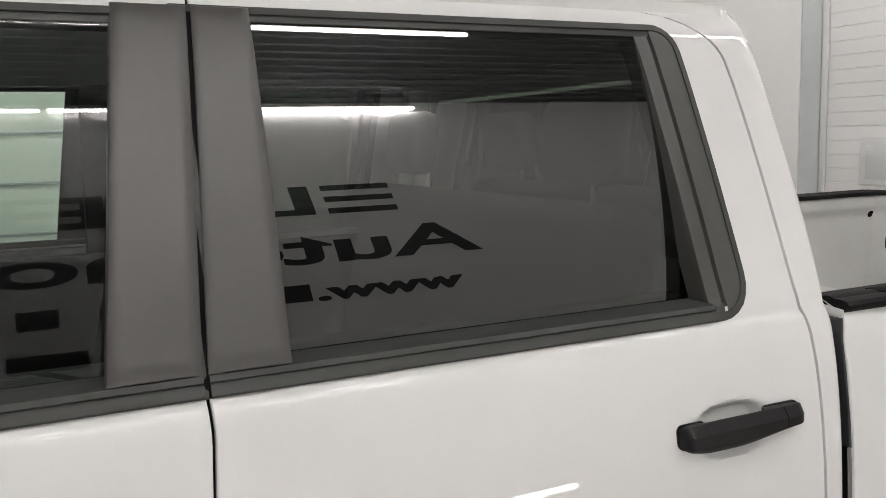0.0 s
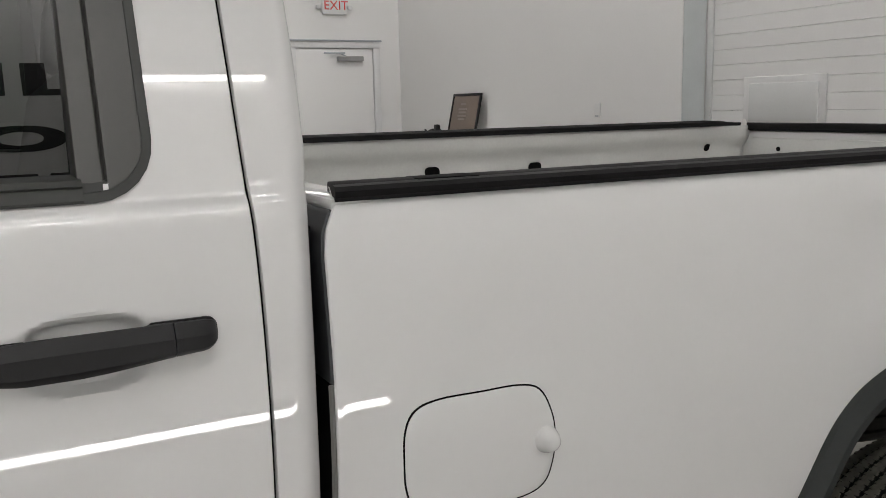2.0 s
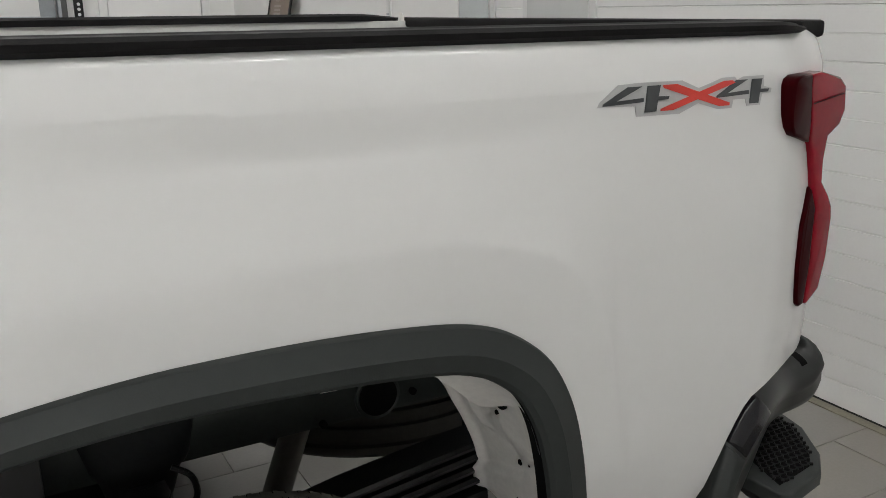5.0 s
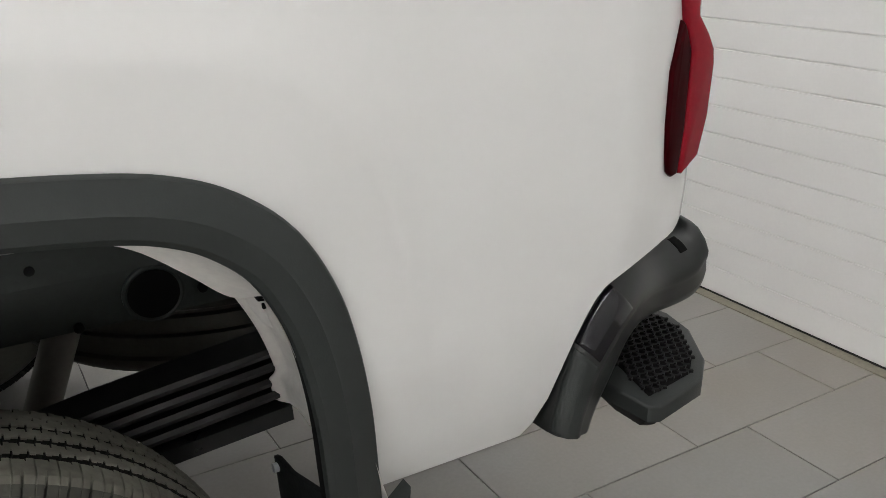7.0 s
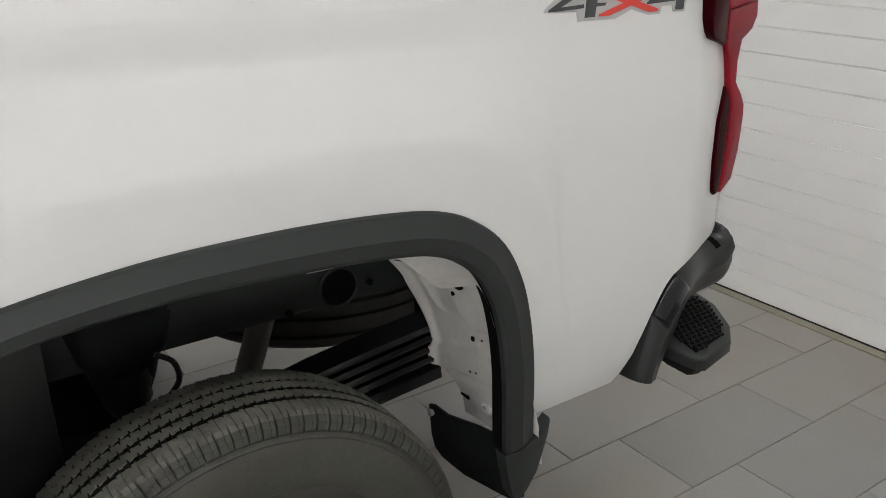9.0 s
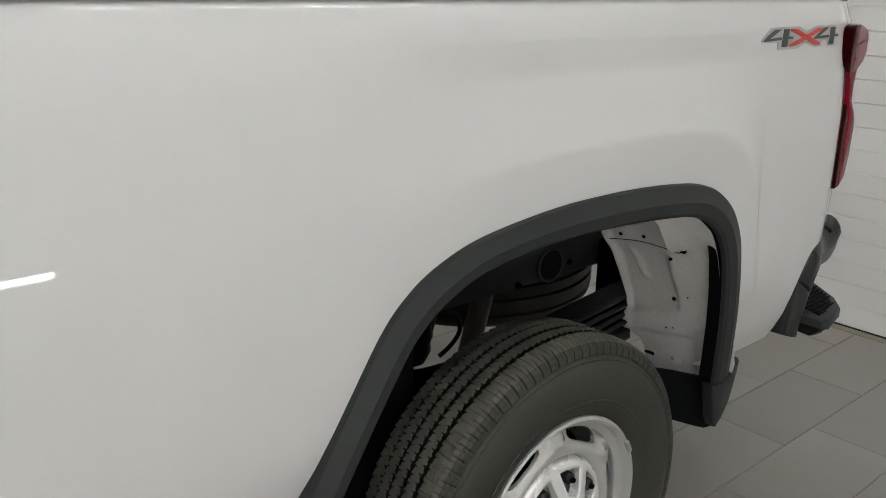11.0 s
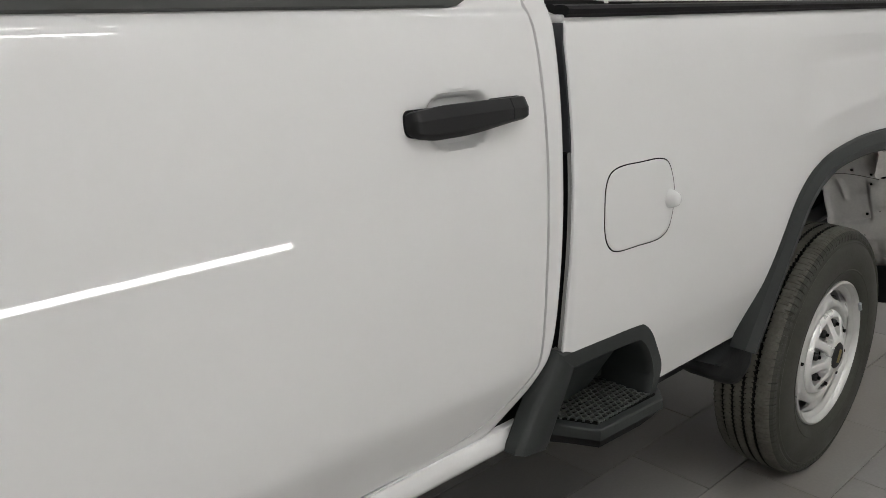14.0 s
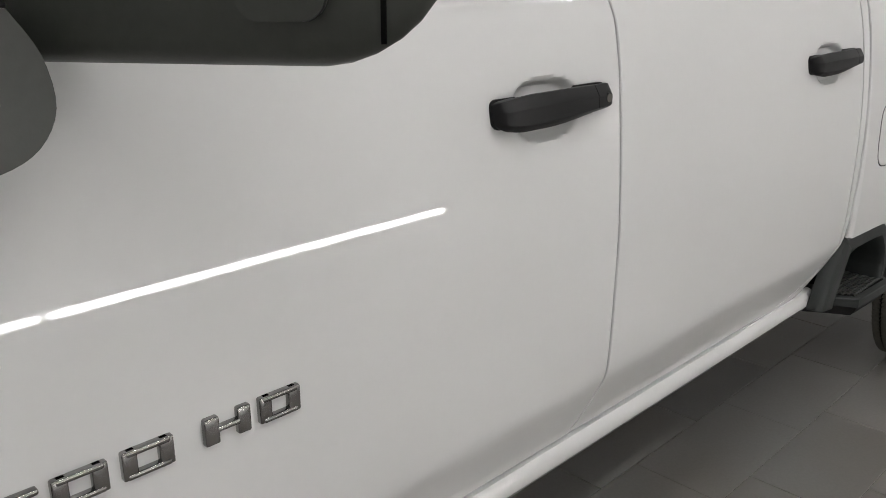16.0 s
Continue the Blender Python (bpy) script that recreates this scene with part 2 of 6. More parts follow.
def sheet(us, vs, f, fold=(0, 0.03, 0), keep=None, edges="lrbt"):
    """A panel: f(u, v) over the lists us and vs, its rims rounded and folded inwards. keep(x, z) leaves faces out."""
    def rim(s, lo, hi):
        s = list(s)
        e = (s[-1] - s[0]) * 0.0
        out = ([(s[0], 2)] if lo else []) + ([(s[0], 1)] if lo else []) + [(t, 0) for t in s] + ([(s[-1], 1)] if hi else []) + ([(s[-1], 2)] if hi else [])
        return out
    uu, vv = rim(us, "l" in edges, "r" in edges), rim(vs, "b" in edges, "t" in edges)
    verts, faces = [], []
    c = Vector(fold)
    n = len(uu)
    um, vm = (us[0] + us[-1]) / 2, (vs[0] + vs[-1]) / 2
    for v, kv in vv:
        for u, ku in uu:
            p = Vector(f(u, v))
            k = max(ku, kv)
            if k == 0:
                # the outermost true row sits a little inside the rim
                if ("l" in edges and u == us[0]) or ("r" in edges and u == us[-1]) or ("b" in edges and v == vs[0]) or ("t" in edges and v == vs[-1]):
                    q = Vector(f(u + (0.0018 if u == us[0] and "l" in edges else -0.0018 if u == us[-1] and "r" in edges else 0) / max(0.2, abs(f(us[-1], vm)[0] - f(us[0], vm)[0])) * (us[-1] - us[0]),
                                 v + (0.0018 if v == vs[0] and "b" in edges else -0.0018 if v == vs[-1] and "t" in edges else 0) / max(0.2, abs(f(um, vs[-1])[2] - f(um, vs[0])[2])) * (vs[-1] - vs[0])))
                    p = q
            elif k == 1:
                p = p + c.normalized() * 0.0018
            else:
                p = p + c
            verts.append(p)
    for j in range(len(vv) - 1):
        for i in range(n - 1):
            a = (j * n + i, j * n + i + 1, (j + 1) * n + i + 1, (j + 1) * n + i)
            if keep:
                m = sum((verts[k] for k in a), Vector()) / 4
                if not keep(m.x, m.z):
                    continue
            faces.append(a)
    return verts, faces


def steps(a, b, n):
    return [a + (b - a) * i / n for i in range(n + 1)]


def sweep(path, profile, close=False, normal=(0, -1, 0), caps=True):
    """Sweeps a closed profile [(out, side)] along points; side is measured in the plane across normal, away from the path's left."""
    nrm = Vector(normal)
    pts = [Vector(p) for p in path]
    verts, faces = [], []
    k = len(profile)
    for i, p in enumerate(pts):
        if close:
            d = pts[(i + 1) % len(pts)] - pts[i - 1]
        else:
            d = pts[min(i + 1, len(pts) - 1)] - pts[max(i - 1, 0)]
        d.normalize()
        s = d.cross(nrm).normalized()
        for o, w in profile:
            verts.append(p + nrm * o + s * w)
    m = len(pts)
    for i in range(m if close else m - 1):
        for j in range(k):
            a, b = i * k + j, i * k + (j + 1) % k
            c, d = ((i + 1) % m) * k + (j + 1) % k, ((i + 1) % m) * k + j
            faces.append((a, d, c, b))
    if caps and not close:
        faces.append(tuple(range(k)))
        faces.append(tuple(range((m - 1) * k, m * k))[::-1])
    return verts, faces


def fixed(vf):
    """A bmesh of (verts, faces) with its normals made to face outwards."""
    bm = bmesh.new()
    vs = [bm.verts.new(v) for v in vf[0]]
    for f in vf[1]:
        try:
            bm.faces.new([vs[i] for i in f])
        except ValueError:
            pass
    bmesh.ops.remove_doubles(bm, verts=bm.verts[:], dist=1e-5)
    bmesh.ops.recalc_face_normals(bm, faces=bm.faces[:])
    return bm


def plate(outline, depth, to=lambda a, b, d: (a, d, b), bevel=0.0, seg=2):
    """A plate of an outline [(a, b)], from d = 0 to d = depth, placed by to(a, b, d)."""
    bm = bmesh.new()
    lo = [bm.verts.new(to(a, b, 0)) for a, b in outline]
    hi = [bm.verts.new(to(a, b, depth)) for a, b in outline]
    f0, f1 = bm.faces.new(lo), bm.faces.new(hi[::-1])
    n = len(outline)
    for i in range(n):
        bm.faces.new((lo[i], hi[i], hi[(i + 1) % n], lo[(i + 1) % n]))
    bmesh.ops.recalc_face_normals(bm, faces=bm.faces[:])
    if bevel:
        bmesh.ops.bevel(bm, geom=[e for e in f0.edges], offset=bevel, segments=seg, affect="EDGES", profile=0.5)
    bmesh.ops.triangulate(bm, faces=[f for f in bm.faces if len(f.verts) > 4])
    return bm


def spline(points, per=6, close=False):
    """Catmull-Rom through short rows of points."""
    pts = [Vector(p) for p in points]
    n = len(pts)
    out = []
    for i in range(n if close else n - 1):
        a, b, c, d = (pts[(i + k) % n] if close else pts[min(max(i + k, 0), n - 1)] for k in (-1, 0, 1, 2))
        for s in range(per):
            t = s / per
            out.append(0.5 * ((2 * b) + (c - a) * t + (2 * a - 5 * b + 4 * c - d) * t * t + (3 * b - a - 3 * c + d) * t**3))
    if not close:
        out.append(pts[-1])
    return out


def inside(x, z, ring):
    hit = False
    for (ax, az), (bx, bz) in zip(ring, ring[1:] + ring[:1]):
        if (az > z) != (bz > z) and x < (bx - ax) * (z - az) / (bz - az) + ax:
            hit = not hit
    return hit


def lathe(profile, seg, axis="y", at=(0, 0, 0)):
    """Turns a profile [(radius, along)] round an axis through at."""
    verts, faces = [], []
    k = len(profile)
    for i in range(seg):
        a = 2 * math.pi * i / seg
        for r, y in profile:
            v = (r * math.cos(a), y, r * math.sin(a)) if axis == "y" else (r * math.cos(a), r * math.sin(a), y)
            verts.append(tuple(v[j] + at[j] for j in range(3)))
    for i in range(seg):
        for j in range(k - 1):
            faces.append((i * k + j, ((i + 1) % seg) * k + j, ((i + 1) % seg) * k + j + 1, i * k + j + 1))
    return verts, faces


# ---- the hall ----
X0, X1, Y0, Y1, H = -8.5, 2.67, -3.1, 8.5, 5.15  # inner faces
XW = 2.44  # face of the wall beside the garage door


def structure(name, bm, material, label, category, smooth=False):
    return tagged(part(name, bm, material, smooth=smooth), label, category, kind="structure")


floor = structure("floor", span(X0 - 0.2, X1 + 0.2, Y0 - 0.2, Y1 + 0.2, -0.2, -0.004), GROUT, "dark grout bed of a grey tiled floor", "floor")
structure("wall_south", span(X0 - 0.2, X1 + 0.2, Y0 - 0.2, Y0, 0, H), WALL, "white painted wall with black lettering on it", "wall")
structure("wall_north", span(X0 - 0.2, X1 + 0.2, Y1, Y1 + 0.2, 0, H), WALL, "white painted far wall of the hall", "wall")
structure("wall_west", span(X0 - 0.2, X0, Y0, Y1, 0, H), WALL, "white painted end wall of the hall", "wall")
structure("wall_east", span(XW, X1 + 0.25, 3.64, Y1, 0, H), WALL, "plain white painted wall beside the garage door", "wall")
bm = span(X1 + 0.06, X1 + 0.25, Y0, 3.64, 3.2, H)
structure("wall_lintel", bm, WALL, "white wall above the garage door", "wall")

# corrugated ceiling: ribs run along the hall
verts, faces = [], []
ys = []
y = Y0 - 0.1
while y < Y1 + 0.1:
    ys += [(y, 0), (y + 0.060, 0), (y + 0.070, -0.022), (y + 0.098, -0.022)]
    y += 0.108
for i, (y, d) in enumerate(ys):
    verts += [(X0 - 0.2, y, H + d), (X1 + 0.3, y, H + d)]
    if i:
        faces.append((2 * i - 2, 2 * i - 1, 2 * i + 1, 2 * i))
k = len(verts)
verts += [(X0 - 0.2, Y0 - 0.2, H + 0.15), (X1 + 0.3, Y0 - 0.2, H + 0.15), (X1 + 0.3, Y1 + 0.2, H + 0.15), (X0 - 0.2, Y1 + 0.2, H + 0.15)]
faces.append((k, k + 1, k + 2, k + 3))
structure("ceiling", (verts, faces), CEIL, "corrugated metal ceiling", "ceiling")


def strip_lamp(x, y, z, length=2.44):
    lamp = empty("strip_light", "slim white LED tube light under the ceiling", "light", group="strip lights", at=(x, y, z))
    part("casing", box(length - 0.014, 0.07, 0.03, 0.006, (0, 0, 0.025)), CASE, lamp)
    part("tube", box(length - 0.012, 0.045, 0.03, 0.012, (0, 0, 0)), LAMP, lamp, "glowing white tube")
    for x in (-0.9, 0.9):
        part("hanger", rod((x, 0, 0.038), (x, 0, 0.155), 0.006, 8), STEEL, lamp, "thin steel hanger")
    return lamp


first = strip_lamp(-0.29 - 1.22, -3.04, 4.98)
# rows from y = -0.9 on are unseen, added to brighten rear and hall
for y, z, x0, count in ((-3.04, 4.98, -0.29, 2), (-1.8, 4.98, -0.29, 2), (-0.9, 4.98, 2.6, 1), (1.6, 4.98, 2.6, 1), (3.6, 4.98, 2.2, 3), (6.2, 4.98, 2.2, 3)):
    for i in range(count):
        if (y, z, i) != (-3.04, 4.98, 0):
            copy_thing(first, pose(x0 - 1.22 - 2.47 * i, y, z))


def wall_strip_lamp(x, z, length=2.44):
    """A tube in a trough that stands on the wall and throws its light into the hall. The trough is unseen, added to
    keep the glow off the wall.
    """
    lamp = empty("wall_strip_light", "slim white LED tube light on the wall", "light", group="wall strip lights", at=(x, Y0, z))
    part("trough", plate([(0.0, -0.026), (0.062, -0.040), (0.064, -0.037), (0.004, -0.0), (0.064, 0.037), (0.062, 0.040), (0.0, 0.026)], length - 0.012, lambda a, b, d: (d - length / 2 + 0.006, a, b)), CASE, lamp, smooth=False)
    part("tube", box(length - 0.012, 0.03, 0.050, 0.012, (0, 0.05, 0)), WALL_LAMP, lamp, "glowing white tube")
    return lamp


for i in range(2):
    wall_strip_lamp(-0.22 - 1.22 - 2.47 * i, 0.712)

# east garage door: flat sections with pressed ribs
door = tagged(new("garage_door"), "closed white sectional garage door with pressed ribs", "garage door", kind="structure")
NSEC, SEC = 6, 0.525
for s in range(NSEC):
    z0 = 0.012 + s * SEC
    prof = []
    for r in range(5):
        a = z0 + SEC * r / 5
        prof += [(0.0, a + 0.003), (0.0, a + SEC / 5 - 0.004), (0.0055, a + SEC / 5 - 0.002), (0.0055, a + SEC / 5 + (0.001 if r < 4 else -0.0005))]
    verts, faces = [], []
    prof = [(0.0035, z0)] + prof
    for d, z in prof:
        verts += [(X1 + d, -2.6, z), (X1 + d, 3.57, z)]
    verts += [(X1 + 0.045, -2.6, z0 + SEC - 0.001), (X1 + 0.045, 3.57, z0 + SEC - 0.001), (X1 + 0.045, -2.6, z0), (X1 + 0.045, 3.57, z0)]
    m = len(verts) // 2
    for i in range(m):
        a, b = 2 * i, 2 * ((i + 1) % m)
        faces.append((a, b, b + 1, a + 1))
    part("panel", fixed((verts, faces)), DOORP, door, smooth=False)
part("bottom_seal", span(X1 + 0.003, X1 + 0.05, -2.6, 3.57, 0.0, 0.012, 0.003), BLACK, door, "black rubber bottom seal")
part("jamb_trim", span(X1 - 0.012, X1 + 0.05, 3.574, 3.632, 0.0, 3.25, 0.004), TRIM, door)
part("jamb_trim", span(X1 - 0.012, X1 + 0.05, -2.66, -2.604, 0.0, 3.25, 0.004), TRIM, door)
win = part("door_window", span(X1 - 0.012, X1 + 0.002, 2.60, 3.27, 1.47, 1.81, 0.006), TRIM, door, "white window surround")
bm = span(X1 - 0.018, X1 - 0.011, 2.655, 3.215, 1.515, 1.765, 0.002)
part("pane", bm, mat("frosted pane", (0.70, 0.71, 0.70), 0.08, noise_amt=0.03), win, "pale window pane")
structure("wall_east_end", span(X1 + 0.06, X1 + 0.25, Y0, -2.66, 0, 3.2), WALL, "white wall at the end of the garage door", "wall")
tagged(part("threshold_strip", span(X1 - 0.045, X1 + 0.1, -2.6, 3.63, -0.003, 0.004), mat("tan threshold", (0.22, 0.20, 0.155), 0.6, noise_amt=0.25, noise_scale=9), smooth=False), "tan threshold strip under the garage door", "threshold", kind="structure")

# the corner return carries a pale seal strip
tagged(part("jamb_strip", span(XW + 0.004, X1 - 0.02, 3.632, 3.637, 0, 3.3), STRIP, smooth=False), "pale grey strip on the door return", "trim", kind="structure")

# floor tiles 0.61 x 0.305, laid in a third bond; the nearest are single pieces


def tile_bm():
    b = box(0.6075, 0.3025, 0.012, 0.0015, (0, 0, -0.006), 1)
    return b


me_tile = me = bpy.data.meshes.new("tile")
tb = tile_bm()
tb.to_mesh(me)
tb.free()
me.materials.append(TILE)
near, rest = [], []
for n in range(-13, 29):
    yc = 0.20 + 0.305 * n + 0.1525
    for k in range(-19, 3):
        xc = 2.02 - 0.2033 * (n % 3) + 0.61 * k + 0.305
        if xc + 0.3 < X0 or xc - 0.305 > X1 + 0.06 or not (Y0 < yc + 0.1 and yc - 0.1 < Y1):
            continue
        (near if -2.6 < xc < 2.99 and -1.0 < yc < 3.0 else rest).append((xc, yc))
bm = bmesh.new()
for xc, yc in rest:
    x1 = min(xc + 0.303, X1 + 0.08)
    r = box(x1 - xc + 0.303, 0.301, 0.012, 0, ((xc - 0.303 + x1) / 2, yc, -0.006 + random.uniform(-0.0004, 0.0004)), bm=bm)
stuff = part("floor_tiles", bm, TILE, floor, smooth=False)
stuff["kind"] = "stuff"
TILES = near

# ---- things along the far wall ----
door2 = tagged(new("garage_door_far"), "white sectional garage door with steel track and hinges", "garage door", kind="structure")
for s in range(5):
    z0 = 0.03 + 0.505 * s
    part("panel", span(-4.4, 0.51, Y1 - 0.06, Y1 - 0.015, z0, z0 + 0.50, 0.006), DOORP, door2)
    for x in (-0.72, -2.0, -3.3):
        bm = plate([(-0.035, 0), (0.035, 0), (0.028, 0.03), (0.008, 0.12), (-0.008, 0.12), (-0.028, 0.03)], -0.012, lambda a, b, d: (x + a, Y1 - 0.061 + d, z0 + b - 0.03), 0.003)
        part("hinge", bm, STEEL, door2, "small grey steel hinge")
    part("stile", span(0.50, 0.64, Y1 - 0.075, Y1 - 0.012, z0, z0 + 0.49, 0.004), STEEL, door2, "galvanised end stile")
    part("strut", span(-4.4, 0.6, Y1 - 0.10, Y1 - 0.062, z0 + 0.485, z0 + 0.515, 0.004), STEEL, door2, "thin steel strut")
    part("roller_bracket", span(0.55, 0.69, Y1 - 0.12, Y1 - 0.076, z0 + 0.47, z0 + 0.5, 0.006), STEEL, door2)
track = part("track", span(0.66, 0.69, Y1 - 0.15, Y1 - 0.004, 0, 3.2, 0.004), STEEL, door2, "vertical steel track")
part("track_angle", span(0.69, 0.75, Y1 - 0.09, Y1 - 0.002, 0, 3.2, 0.003), mat("dark steel angle", (0.12, 0.12, 0.12), 0.5, metal=0.4), door2, "dark steel angle")

pull = empty("door_control_cable", "hanging grey cables with a black push-button box", "cable", at=(0.86, Y1 - 0.03, 1.62))
part("cable", rod((-0.012, 0, 0.08), (0.02, 0, 2.3), 0.006), mat("grey cable", (0.3, 0.3, 0.29), 0.5), pull)
part("cable", rod((0.015, 0, 0.08), (-0.03, 0, 2.3), 0.006), mat("pale cable", (0.45, 0.45, 0.44), 0.5), pull)
bx = part("button_box", box(0.085, 0.05, 0.2, 0.008), HANDLE, pull, "black push-button box")
for dz in (0.05, 0, -0.05):
    part("button", rod((0, -0.024, dz), (0, -0.032, dz), 0.016), CASE, bx)

mdoor = tagged(new("door_1"), "closed white steel door with a door closer", "door", kind="structure")
for a in ((1.05, 1.13, 0, 2.35), (2.08, 2.16, 0, 2.35), (1.05, 2.16, 2.35, 2.43)):
    part("door_frame", span(a[0], a[1], Y1 - 0.06, Y1 + 0.01, a[2], a[3], 0.006), TRIM, mdoor)
leaf = part("leaf", span(1.138, 2.072, Y1 - 0.035, Y1 - 0.002, 0.012, 2.342, 0.003), DOORP, mdoor)
part("head_drip", span(1.03, 2.18, Y1 - 0.075, Y1 - 0.05, 2.425, 2.445, 0.003), STEEL, mdoor)
cl = part("door_closer", span(1.62, 1.94, Y1 - 0.10, Y1 - 0.036, 2.2, 2.26, 0.012), mat("closer grey", (0.32, 0.32, 0.31), 0.4), mdoor, "grey door closer")
part("arm", span(1.46, 1.72, Y1 - 0.075, Y1 - 0.06, 2.285, 2.305, 0.003), STEEL, cl)
part("arm", box(0.12, 0.014, 0.014, 0.002, (1.70, Y1 - 0.068, 2.273), rot=Matrix.Rotation(radians(25), 4, "Y")), STEEL, cl)
part("knob", rod((1.2, Y1 - 0.1, 1.02), (1.2, Y1 - 0.03, 1.02), 0.028), STEEL, mdoor, "steel door knob")


def text_ob(name, body, size, m, material, parent=None, extrude=0.001, shear=0.0, bold=0.0):
    cu = bpy.data.curves.new(name, "FONT")
    cu.body, cu.size, cu.extrude, cu.shear, cu.offset = body, size, extrude, shear, bold
    tmp = bpy.data.objects.new(name, cu)
    scene.collection.objects.link(tmp)
    bpy.context.view_layer.update()
    me = bpy.data.meshes.new_from_object(tmp.evaluated_get(bpy.context.evaluated_depsgraph_get()))
    bpy.data.objects.remove(tmp)
    me.materials.clear()
    me.materials.append(material)
    ob = new(name, me)
    ob.matrix_basis = m
    if parent:
        ob.parent = parent
    return ob


sign = empty("exit_sign", "white exit sign with red letters above the door", "sign", at=(1.62, Y1 - 0.03, 2.83))
part("housing", box(0.29, 0.05, 0.2, 0.008), TRIM, sign)
for x in (-0.19, 0.19):
    part("emergency_lamp", box(0.06, 0.05, 0.05, 0.015, (x, -0.01, -0.02)), CASE, sign, "small side lamp")
text_ob("letters", "EXIT", 0.145, pose(-0.135, -0.028, -0.05, 90, 0, 0), mat("red sign letters", (0.7, 0.06, 0.05), 0.5), sign)

# framed poster on a desk by the wall
desk = empty("desk", "narrow white desk against the plain wall", "desk", at=(2.2, 6.6, 0))
part("desktop", box(0.48, 1.3, 0.03, 0.004, (0, 0, 1.36)), TRIM, desk)
for y in (-0.62, 0.62):
    part("side_panel", box(0.46, 0.03, 1.34, 0.003, (0, y, 0.673)), TRIM, desk)
fr = empty("picture_frame", "black framed document leaning on the desk", "picture frame", at=(2.3, 6.70, 1.376))
tilt = pose(0, 0, 0.0, 0, 12, 0)
fm = tilt @ Matrix.Diagonal((1, 0.9, 0.85, 1))
for nm, b, mt in (("backing", box(0.012, 0.62, 0.48, 0.002, (0.0, 0, 0.245)), mat("brown paper", (0.22, 0.17, 0.14), 0.6, noise_amt=0.1)),):
    o = part(nm, b, mt, fr)
    o.matrix_basis = fm
for nm, b in (("rail", box(0.022, 0.66, 0.03, 0.004, (-0.003, 0, 0.015))), ("rail", box(0.022, 0.66, 0.03, 0.004, (-0.003, 0, 0.475))), ("stile", box(0.022, 0.03, 0.43, 0.004, (-0.003, -0.315, 0.245))), ("stile", box(0.022, 0.03, 0.43, 0.004, (-0.003, 0.315, 0.245)))):
    o = part(nm, b, HANDLE, fr)
    o.matrix_basis = fm
for i, (w, dz) in enumerate(((0.12, 0.36), (0.2, 0.3), (0.17, 0.26), (0.2, 0.22), (0.15, 0.18))):
    o = part("print_bar", box(0.004, w, 0.022, 0.0, (-0.008, 0.05, dz)), mat("faded print", (0.33, 0.28, 0.24), 0.6), fr)
    o.matrix_basis = fm
cab = empty("cable_coil", "black cables lying on the desk", "cable", at=(2.18, 7.12, 1.377))
ring = [(0.07 * math.cos(a), 0.12 * math.sin(a), 0.012 + 0.03 * abs(math.sin(2 * a))) for a in steps(0, 2 * math.pi, 24)[:-1]]
bm = bmesh.new()
for p, q in zip(ring, ring[1:] + ring[:1]):
    rod(p, q, 0.008, 8, bm=bm)
part("loop", bm, HANDLE, cab)
plug = part("plug", box(0.05, 0.06, 0.09, 0.01, (0.02, -0.06, 0.05)), HANDLE, cab)
outlet = empty("wall_outlet", "small white wall plate on the plain wall", "outlet", at=(XW, 4.6, 1.60))
part("plate", box(0.012, 0.075, 0.115, 0.004, (-0.006, 0, 0)), TRIM, outlet)
part("socket", box(0.006, 0.04, 0.012, 0.001, (-0.013, 0, -0.045)), STEEL, outlet)

# black lettering on the south wall, read from the truck's side
letters = empty("wall_lettering", "black vinyl lettering on the white wall", "lettering", at=(0, Y0, 0))
LX, LZ = -0.38, 2.90


def wall_text(body, x, z, size, wide):
    return text_ob("line", body, size, pose(x, 0.003, z, 90, 0, 180) @ Matrix.Diagonal((wide, 1, 1, 1)), BLACK, letters, bold=0.012)


wall_text("Automotive", LX, LZ, 0.52, 1.55)
wall_text("www.", LX - 0.2, LZ - 0.41, 0.25, 1.5)
for i in range(13):
    w = (0.20, 0.19, 0.24, 0.24, 0.07, 0.19)[i % 6]
    x = LX - 1.12 - 0.255 * i
    part("letter_bar", span(x - w, x, 0.001, 0.004, LZ - 0.41, LZ - 0.23), BLACK, letters, smooth=False)
for i in range(6):
    w = (0.45, 0.45, 0.56, 0.56, 0.14, 0.45)[i]
    x = LX - 0.42 - (0, 0.53, 1.06, 1.70, 2.34, 2.56)[i]
    for z in (0.565, 0.715, 0.865) if i != 1 else (0.565,):
        part("letter_bar", span(x - w, x, 0.001, 0.004, LZ + z, LZ + z + 0.07), BLACK, letters, smooth=False)
    for dx in (0, w - 0.12) if i else ():
        part("letter_bar", span(x - w + dx, x - w + dx + 0.12, 0.001, 0.0045, LZ + 0.566, LZ + 0.934), BLACK, letters, smooth=False)

arm = empty("wall_mounted_box", "black box on a bent bracket fixed to the wall", "equipment", at=(-2.84, Y0, 2.1))
part("box", box(0.34, 0.12, 0.13, 0.012, (0, 0.2, 0.05)), HANDLE, arm)
part("arm", rod((-0.1, 0.16, 0.02), (0.12, 0.1, -0.1), 0.02), HANDLE, arm)
part("arm", rod((0.12, 0.1, -0.1), (0.16, 0.02, -0.13), 0.02), HANDLE, arm)
part("foot", box(0.2, 0.04, 0.07, 0.01, (0.16, 0.02, -0.13)), HANDLE, arm)


# ---- the pickup truck ----
truck = empty("pickup_truck", "white four-door pickup truck parked on the tiled floor", "truck")
W = 2.06  # overall width; the near side is at y = 0

